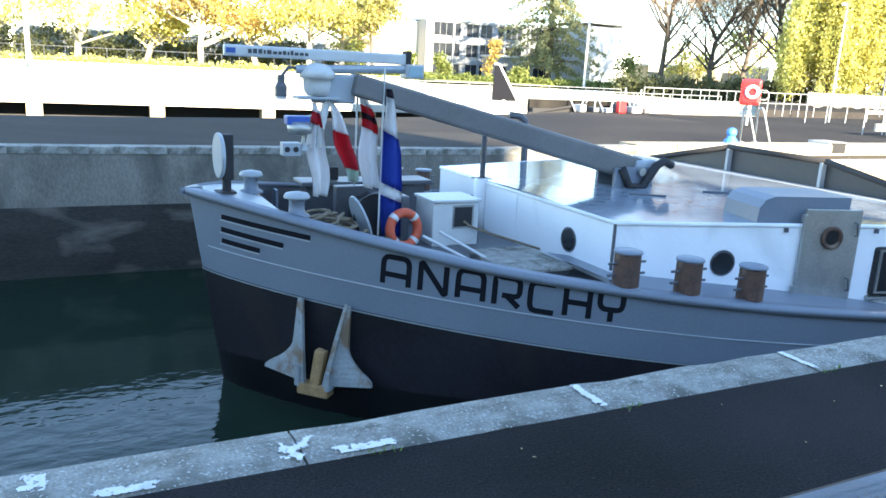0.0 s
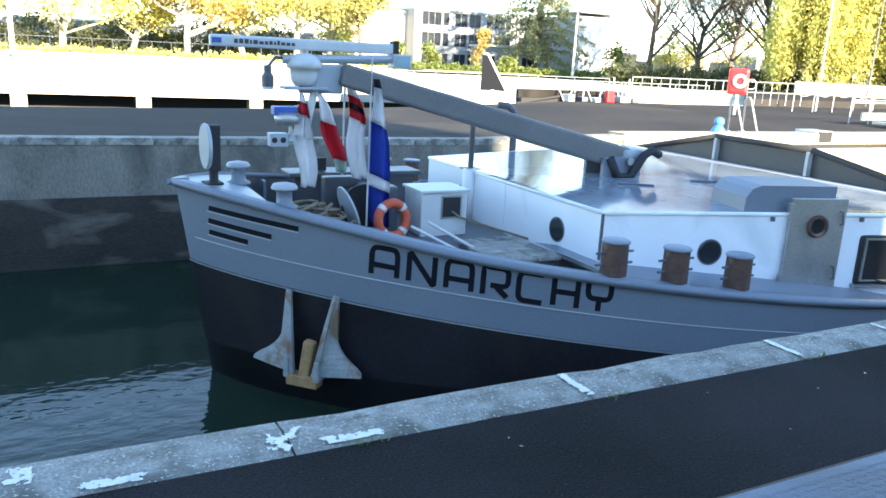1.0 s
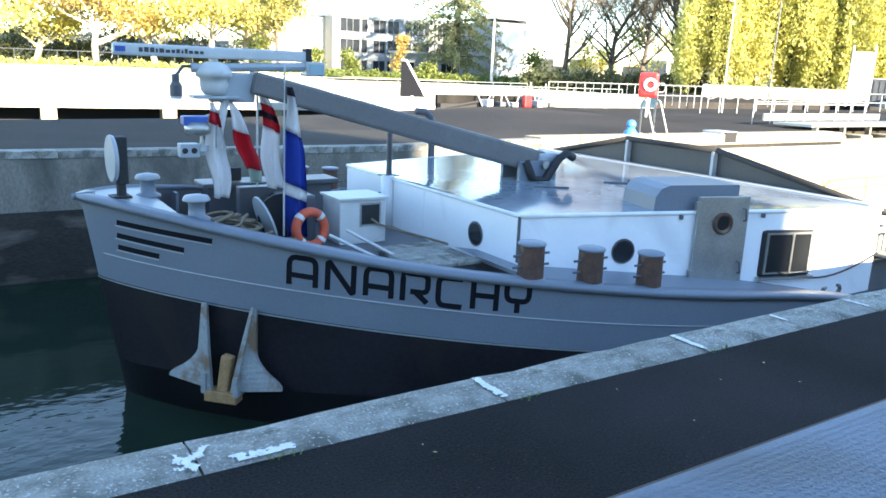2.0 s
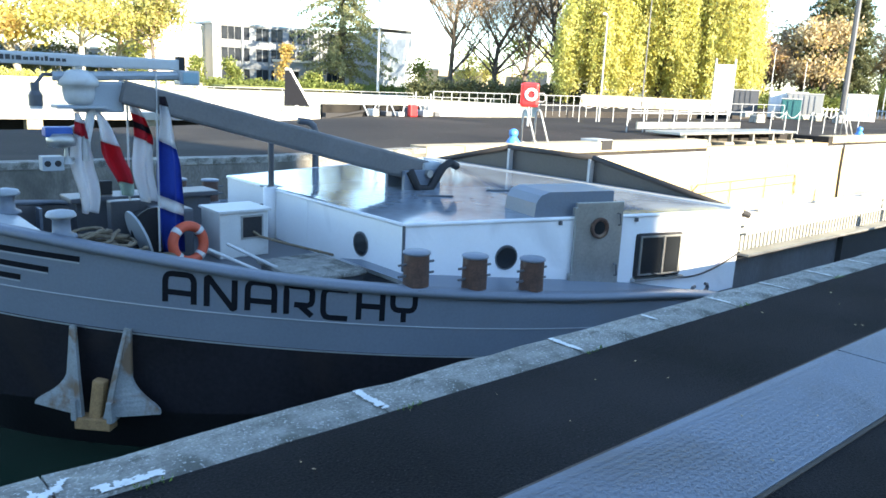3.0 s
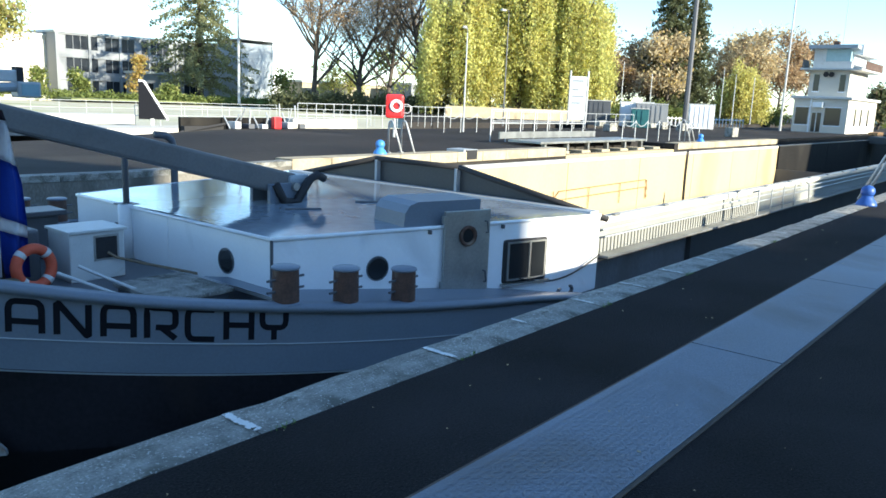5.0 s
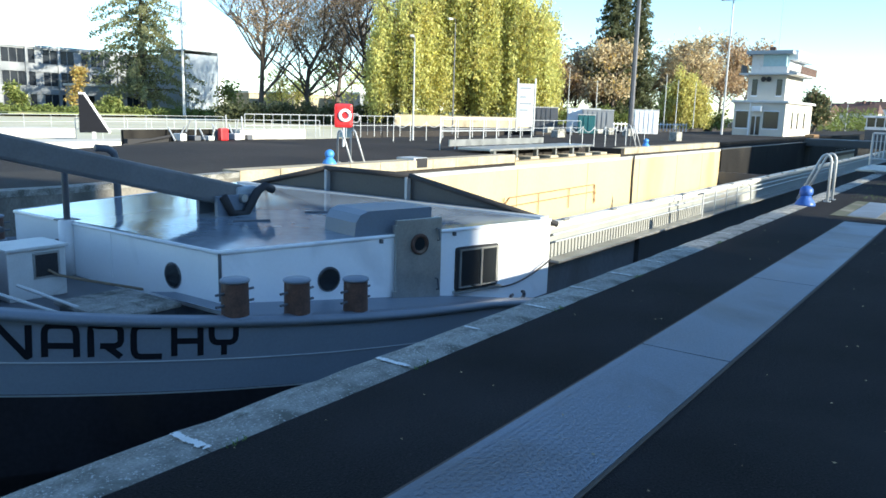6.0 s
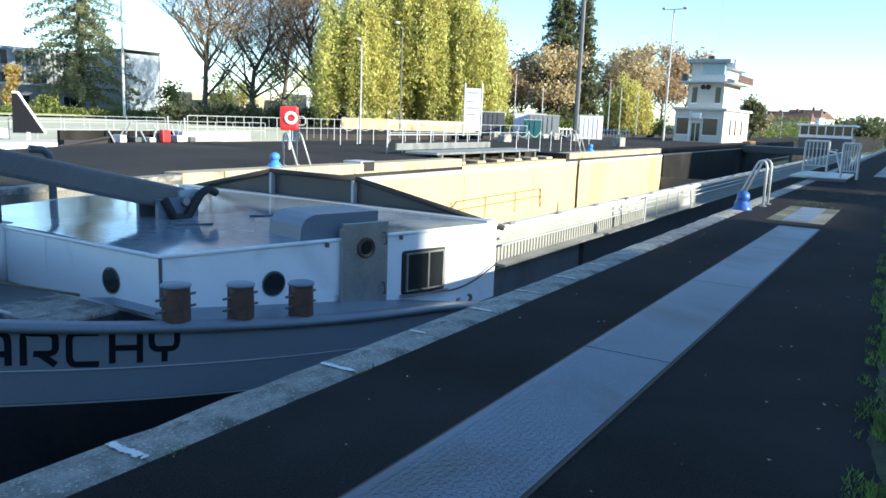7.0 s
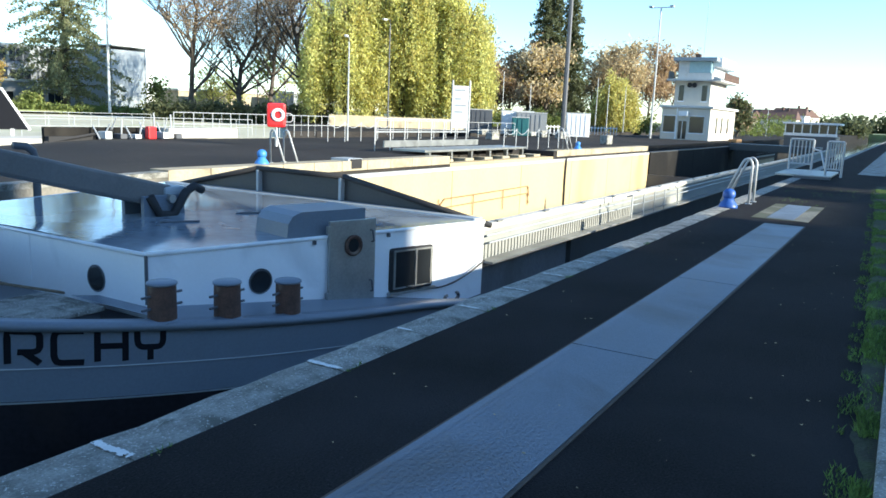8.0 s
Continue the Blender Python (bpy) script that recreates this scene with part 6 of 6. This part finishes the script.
def post_fence(name, label, p, q, n, h, mat, rails=(1.0,), chain=False, r=0.024, bars=0):
    t = thing(name, label, "fence", "lock fences", (0, 0, 0))
    p, q = Vector(p), Vector(q)
    for i in range(n + 1):
        a = p.lerp(q, i / n)
        part("post", tubed([a, a + Vector((0, 0, h))], r, 6), mat, t)
        if i < n:
            b = p.lerp(q, (i + 1) / n)
            if chain:
                bm = bmesh.new()
                tube(bm, [a.lerp(b, f) + Vector((0, 0, h * 0.95 - 0.28 * math.sin(math.pi * f))) for f in (0, 0.2, 0.4, 0.6, 0.8, 1)], 0.02, 5)
                part("chain", bm, mat, t)
            for k in range(bars):
                m_ = a.lerp(b, (k + 1) / (bars + 1))
                part("bar", tubed([m_ + Vector((0, 0, 0.1)), m_ + Vector((0, 0, h))], r * 0.5, 5), mat, t)
    for f in rails:
        part("rail", tubed([p + Vector((0, 0, h * f)), q + Vector((0, 0, h * f))], r, 6), mat, t)
    return t


post_fence("chain_fence", "galvanised posts with hanging chains", (36.8, 18.4, 0), (47.0, 18.3, 0), 7, 1.15, M_GALV, (), True)
post_fence("chain_fence", "galvanised posts with hanging chains", (33.0, 27.3, 0), (39.0, 27.3, 0), 4, 1.1, M_GALV, (), True)
post_fence("guard_rail", "pale guard rail along the second lock gate", (26.7, 32.2, 0), (39.6, 32.2, 0), 10, 1.3, M_GALV, (1.0, 0.55), bars=1)
post_fence("guard_rail", "pale guard rail beyond the second lock", (24, 44, APRON), (44, 44, APRON), 12, 1.2, M_GALV, (1.0, 0.5))
post_fence("guard_rail", "pale railing along the far apron", (10, 60, APRON), (48, 61, APRON), 18, 1.1, M_GALV, (1.0, 0.5))
post_fence("guard_rail", "galvanised rails beside the far quay road", (40, 29, 0), (62, 30, 0), 12, 1.2, M_GALV, (1.0, 0.5))
post_fence("wire_fence", "thin wire fence on posts under the trees", bearing(-9, 110, 2.5), bearing(20, 116, 2.5), 24, 2.0, M_DARKGREY, (1.0,), r=0.04)
post_fence("green_fence", "green wire fence on the near bank path", (40, 0.2, 0), (70, 0.2, 0), 12, 1.3, M_LIGHTGREY, (1.0, 0.5))
post_fence("white_fence", "white picket fence beside the lock house", (96, 32, 0), (80, 37, 0), 26, 1.0, M_WHITE, (0.8,), r=0.06)
# gate gear of the second lock
rg = random.Random(8)
gear = thing("gate_gear", "cluster of pale hydraulic gate gear at the second lock", "machinery", at=(22.5, 31.8, 0))
part("sloping_gate", boxed(-2.6, 0.3, 0.3, 0.6, -2.0, 0.1, bevel=0.02), M_RUBBER, gear, "dark sloping gate leaf")
# panel added in near-black for the second lock's wall in shade
part("shade_panel", boxed(-2.6, 6.6, 0.62, 0.82, -2.0, 0.5, bevel=0.02), M_SHADEWALL, gear, "black panel standing in for the shaded second lock wall")
part("gate_beam", tubed([(-2.8, 0.4, -0.2), (0.5, 0.2, 0.35)], 0.08, 6), M_RUBBER, gear)
for i in range(11):
    x = -0.4 + i * 0.42
    part("cylinder", tubed([(x, rg.uniform(-0.3, 0.5), 0), (x + 0.05, rg.uniform(-0.3, 0.5), rg.uniform(0.5, 1.25))], 0.04, 7), M_GALV, gear)
for i in range(6):
    x = -0.3 + i * 0.8
    part("coupling", boxed(x, x + 0.35, -0.4, 0.2, 0, rg.uniform(0.2, 0.45), bevel=0.03), M_DARKGREY if i % 2 else M_OFFWHITE, gear)
part("red_valve", boxed(1.9, 2.35, -0.6, -0.3, 0, 0.6, bevel=0.05), M_RED, gear, "red valve box")
part("plinth", boxed(3.4, 8.0, -0.2, 0.4, 0, 0.5, bevel=0.03), M_PALE, gear)
part("plinth", boxed(-9.0, -3.0, 4.0, 6.0, 0, 0.45, bevel=0.03), M_PALE, gear)
tri = thing("signal_board", "black triangular lock signal board with a pale edge", "sign", at=(24.2, 42.4, APRON + 0.1), rz=-25)
bm = bmesh.new()
for y0, y1, k in ((-0.08, 0.08, 1.0),):
    pts = [(-0.75, 0.35), (0.8, 0.35), (-0.45, 2.5), (-0.7, 2.5)]
    a = [bm.verts.new((x, y0, z)) for x, z in pts]
    b = [bm.verts.new((x, y1, z)) for x, z in pts]
    bm.faces.new(a)
    bm.faces.new(b[::-1])
    for i in range(4):
        bm.faces.new((a[i], a[(i + 1) % 4], b[(i + 1) % 4], b[i]))
bmesh.ops.recalc_face_normals(bm, faces=bm.faces)
part("board", bm, M_LETTER, tri)
part("edge_strip", tubed([(0.85, 0, 0.33), (-0.42, 0, 2.55), (-0.7, 0, 2.55)], 0.09, 6), M_WHITE, tri, "white edge strip")
part("stand", boxed(-0.1, 0.1, -0.1, 0.1, -0.1, 0.4), M_GALV, tri)


def street_lamp(x, y, h, label, arm=1.0, mat=M_GALV, r=0.06, z=0.0, rz=0):
    t = thing("street_lamp", label, "lamp post", "lamp posts", (x, y, z), rz)
    part("pole", tubed([(0, 0, 0), (0, 0, h * 0.5), (0, 0, h)], r, 8, r * 0.6), mat, t)
    if arm:
        bm = bmesh.new()
        tube(bm, [(0, 0, h), (-0.12 * arm, 0, h + 0.22), (-0.45 * arm, 0, h + 0.3), (-arm, 0, h + 0.22)], r * 0.55, 6)
        part("arm", bm, mat, t, "", True)
        part("lamp_head", boxed(-arm - 0.3, -arm + 0.12, -0.09, 0.09, h + 0.14, h + 0.28, bevel=0.04), M_OFFWHITE, t)
    return t


street_lamp(35.5, 27.9, 5.6, "galvanised street lamp with a curved arm on the lock island", 1.0, rz=30)
street_lamp(48.0, 33.9, 8.2, "dark slim lamp post beyond the island", 0.6, M_DARKGREY)
street_lamp(*bearing(35.6, 120)[:2], 17, "tall white lighting column", 0, M_OFFWHITE, 0.22)
street_lamp(*bearing(-2.5, 100)[:2], 16, "tall white lighting column", 0, M_OFFWHITE, 0.28)
mast = street_lamp(86.5, 24.9, 14.2, "tall galvanised light mast beside the lock house", 0, M_GALV, 0.13)
part("cross_bar", tubed([(0, 1.2, 14.2), (0, -1.3, 14.2)], 0.05, 6), M_GALV, mast)
for y in (-1.2, 1.1):
    part("lamp_head", boxed(-0.3, 0.3, y - 0.2, y + 0.2, 14.2, 14.4, bevel=0.04), M_GALV, mast)
street_lamp(81.2, 33.3, 24, "thick dark pole in front of the tall conifers", 0, M_DARKGREY, 0.32)
for b_, d_, h_ in ((63.2, 110, 8), (65.2, 100, 6), (70.0, 120, 8), (70.8, 118, 7), (72.0, 125, 7), (80.6, 160, 7), (81.6, 165, 7)):
    street_lamp(*bearing(b_, d_)[:2], h_, "slim pale lamp post in the distance", 0, M_GALV, 0.08)
street_lamp(190, 3.5, 9, "slim lamp with a bent arm far along the quay", 1.5, M_GALV, 0.12)

sign = thing("notice_board", "tall white notice board between two posts", "sign", at=(63.05, 36.2, 0), rz=-58)
part("board", boxed(-0.72, 0.68, -0.06, 0.06, 0.5, 4.4, bevel=0.02), M_WHITE, sign, "white board")
for x in (-0.82, 0.78):
    part("post", tubed([(x, 0, 0), (x, 0, 4.9)], 0.09, 8), M_GALV, sign)
for z, w in ((4.0, 1.0), (3.2, 0.6), (2.6, 1.1), (2.0, 0.8)):
    part("text_bar", boxed(-0.6, -0.6 + w, -0.075, -0.062, z - 0.09, z + 0.09), M_LIGHTGREY, sign)


def container(x, y, w, d_, h, rz, mat, label):
    t = thing("site_cabin", label, "container", "site cabins", (x, y, 0), rz)
    part("body", boxed(0, w, 0, d_, 0.0, h, bevel=0.03), mat, t)
    for k in range(int(w / 0.45)):
        part("rib", boxed(k * 0.45 + 0.1, k * 0.45 + 0.3, -0.04, 0.0, 0.2, h - 0.15), mat, t)
    part("roof_edge", boxed(-0.04, w + 0.04, -0.05, d_, h, h + 0.08), M_OFFWHITE, t)


container(66.6, 37.6, 2.6, 5.0, 2.3, -62, M_DARKGREY, "dark corrugated site cabin beside the island road")
container(69.6, 35.2, 3.2, 2.6, 2.3, -62, M_WHITE, "white site cabin beside the island road")
container(74.5, 30.2, 2.4, 2.4, 2.35, -66, M_WHITE, "small white kiosk by the pole")
container(69.5, 33.5, 3.0, 2.4, 2.2, -66, M_OFFICE, "grey site cabin by the pole")
container(66.5, 32.5, 1.6, 1.6, 1.7, -66, M_TEAL, "teal steel box container on the island")
rk = random.Random(12)
for i in range(9):
    b_ = rk.uniform(61, 72)
    x, y, _ = bearing(b_, rk.uniform(58, 78))
    tagged(link("concrete_block", boxed(x, x + 1.2, y, y + 0.6, 0, rk.uniform(0.4, 0.75), bevel=0.06), M_COPING), "pale concrete block on the lock island", "block", "concrete blocks")
tagged(link("low_wall", boxed(0, 16, 0, 0.4, 0, 1.2, m=Matrix.Translation(bearing(50.5, 84)) @ Matrix.Rotation(radians(-35), 4, "Z")), M_CAP), "short pale garden wall under the weeping trees", "wall", kind="structure")
tagged(link("gate_pier", boxed(90, 93, FAR_Y - 0.4, FAR_Y + 0.5, -4, 0.3, bevel=0.05), M_YELLOW_RUST), "rust-streaked gate pier in the far wall", "pier", kind="structure")
cover = thing("duct_lid", "small dark square cover on the far quay", "cover", at=(21.2, 16.9, 0))
part("frame", boxed(0, 0.8, -0.3, 0.5, 0, 0.1, bevel=0.02), M_GALV, cover)
part("lid", boxed(0.1, 0.7, -0.36, -0.3, -0.25, 0.08), M_RUBBER, cover)

# gangway on the near quay
gang = thing("gangway", "white railed gangway over the lock edge", "gangway")
part("deck", boxed(30.6, 34.4, 2.2, 4.05, 0.06, 0.14, bevel=0.02), M_STEEL, gang)
part("deck_edge", boxed(30.55, 30.65, 2.2, 3.4, 0.0, 0.1), M_DARKGREY, gang)
for x, y0, y1 in ((34.2, 3.2, 4.05), (30.9, 1.9, 2.42)):
    for y in (y0, y1):
        part("rail_post", tubed([(x, y, 0.1), (x, y, 1.36)], 0.045, 8), M_GALV, gang)
    part("rail", tubed([(x, y0, 1.36), (x, y1, 1.36)], 0.045, 8), M_GALV, gang)
    part("rail", tubed([(x, y0, 0.38), (x, y1, 0.38)], 0.035, 8), M_GALV, gang)
    for k in range(5):
        y = y0 + (y1 - y0) * (k + 1) / 6
        part("bar", tubed([(x, y, 0.38), (x, y, 1.36)], 0.025, 6), M_GALV, gang)
part("side_rail", tubed([(31, 2.42, 0.3), (31.6, 2.7, 1.0), (34.2, 3.2, 1.0)], 0.035, 6), M_GALV, gang)

# ---- verge, grass and litter on the near quay ----
tagged(link("verge_kerb", boxed(2.5, 60, -0.32, -0.07, -0.1, 0.09, bevel=0.02), M_COPING), "blue-grey kerb beside the grass verge", "kerb", kind="structure")
# soil of the verge, with a ragged edge on the asphalt
bm = bmesh.new()
rows = []
for i in range(240):
    x = 2.6 + i * 0.11
    e = 0.02 + 0.027 * (x - 4) + 0.07 * noise.noise((x * 1.7, 0.4, 2.0)) + 0.03 * noise.noise((x * 7, 1.4, 5.0))
    rows.append([bm.verts.new((x, -0.08, 0.022)), bm.verts.new((x, max(-0.04, e - 0.05), 0.018)), bm.verts.new((x, max(-0.02, e), 0.002))])
for a, b in zip(rows, rows[1:]):
    for k in range(2):
        bm.faces.new((a[k], a[k + 1], b[k + 1], b[k]))
bmesh.ops.recalc_face_normals(bm, faces=bm.faces)
tagged(link("verge_soil", bm, M_SOIL), "dark mossy soil of the grass verge", "soil", kind="structure")
gr = np.random.default_rng(4)
gv, gf = [], []


def blades(n, x0, x1, y0, y1, h, clump):
    for i in range(n):
        x, y = gr.uniform(x0, x1), gr.uniform(y0, y1)
        if noise.noise((x * clump, y * clump, 3.3)) < 0.05:
            continue
        a, hh = gr.uniform(0, 6.28), h * gr.uniform(0.4, 1.3)
        w = 0.0028 + 0.0025 * gr.random()
        ux, uy = math.cos(a) * w, math.sin(a) * w
        lx, ly = gr.normal(0, 0.35) * hh, gr.normal(0, 0.35) * hh
        k = len(gv)
        gv.extend([(x - ux, y - uy, 0), (x + ux, y + uy, 0), (x + lx * 0.5 + ux * 0.7, y + ly * 0.5 + uy * 0.7, hh * 0.6), (x + lx, y + ly, hh)])
        gf.extend([(k, k + 1, k + 2), (k, k + 2, k + 3)])


for k in range(24):
    xa = 3.0 + k
    e = 0.03 + 0.027 * (xa - 4)
    blades(1100 if k < 12 else 1700, xa, xa + 1, -0.075, max(0.02, e), 0.06, 2.4)
    blades(420, xa, xa + 1, -0.05, max(0.05, e + 0.12), 0.035, 3.0)
    blades(350, xa, xa + 1, -0.6, -0.33, 0.12, 1.2)
for j in (2.42, 4.1, 6.15, 8.1, 1.0, 11.2):
    blades(22, j - 0.1, j + 0.12, INNER - 0.03, INNER + 0.02, 0.022, 0.01)
blades(500, 19.8, 26, 0.9, 2.8, 0.05, 1.2)
me = bpy.data.meshes.new("verge_grass")
me.from_pydata(gv, [], gf)
me.materials.append(M_GRASS)
tagged(new("verge_grass", me), "tufts of green grass along the quay verge", "grass", kind="stuff")
lv, lf = [], []
for i in range(95):
    x, y = gr.uniform(1.5, 14), gr.uniform(-0.5, 3.1) if i % 3 else gr.uniform(-0.3, 1.2)
    a, s = gr.uniform(0, 6.28), gr.uniform(0.005, 0.014)
    k = len(lv)
    z = 0.02 if 1.4 < y < 2.2 else 0.006
    for q in range(4):
        lv.append((x + s * math.cos(a + q * 1.57) * (1 if q % 2 else 0.6), y + s * math.sin(a + q * 1.57), z + gr.uniform(0, 0.008)))
    lf.append((k, k + 1, k + 2, k + 3))
me = bpy.data.meshes.new("fallen_leaves")
me.from_pydata(lv, [], lf)
me.materials.append(L_TAN)
tagged(new("fallen_leaves", me), "scattered dry leaves on the quay", "leaves", kind="stuff")
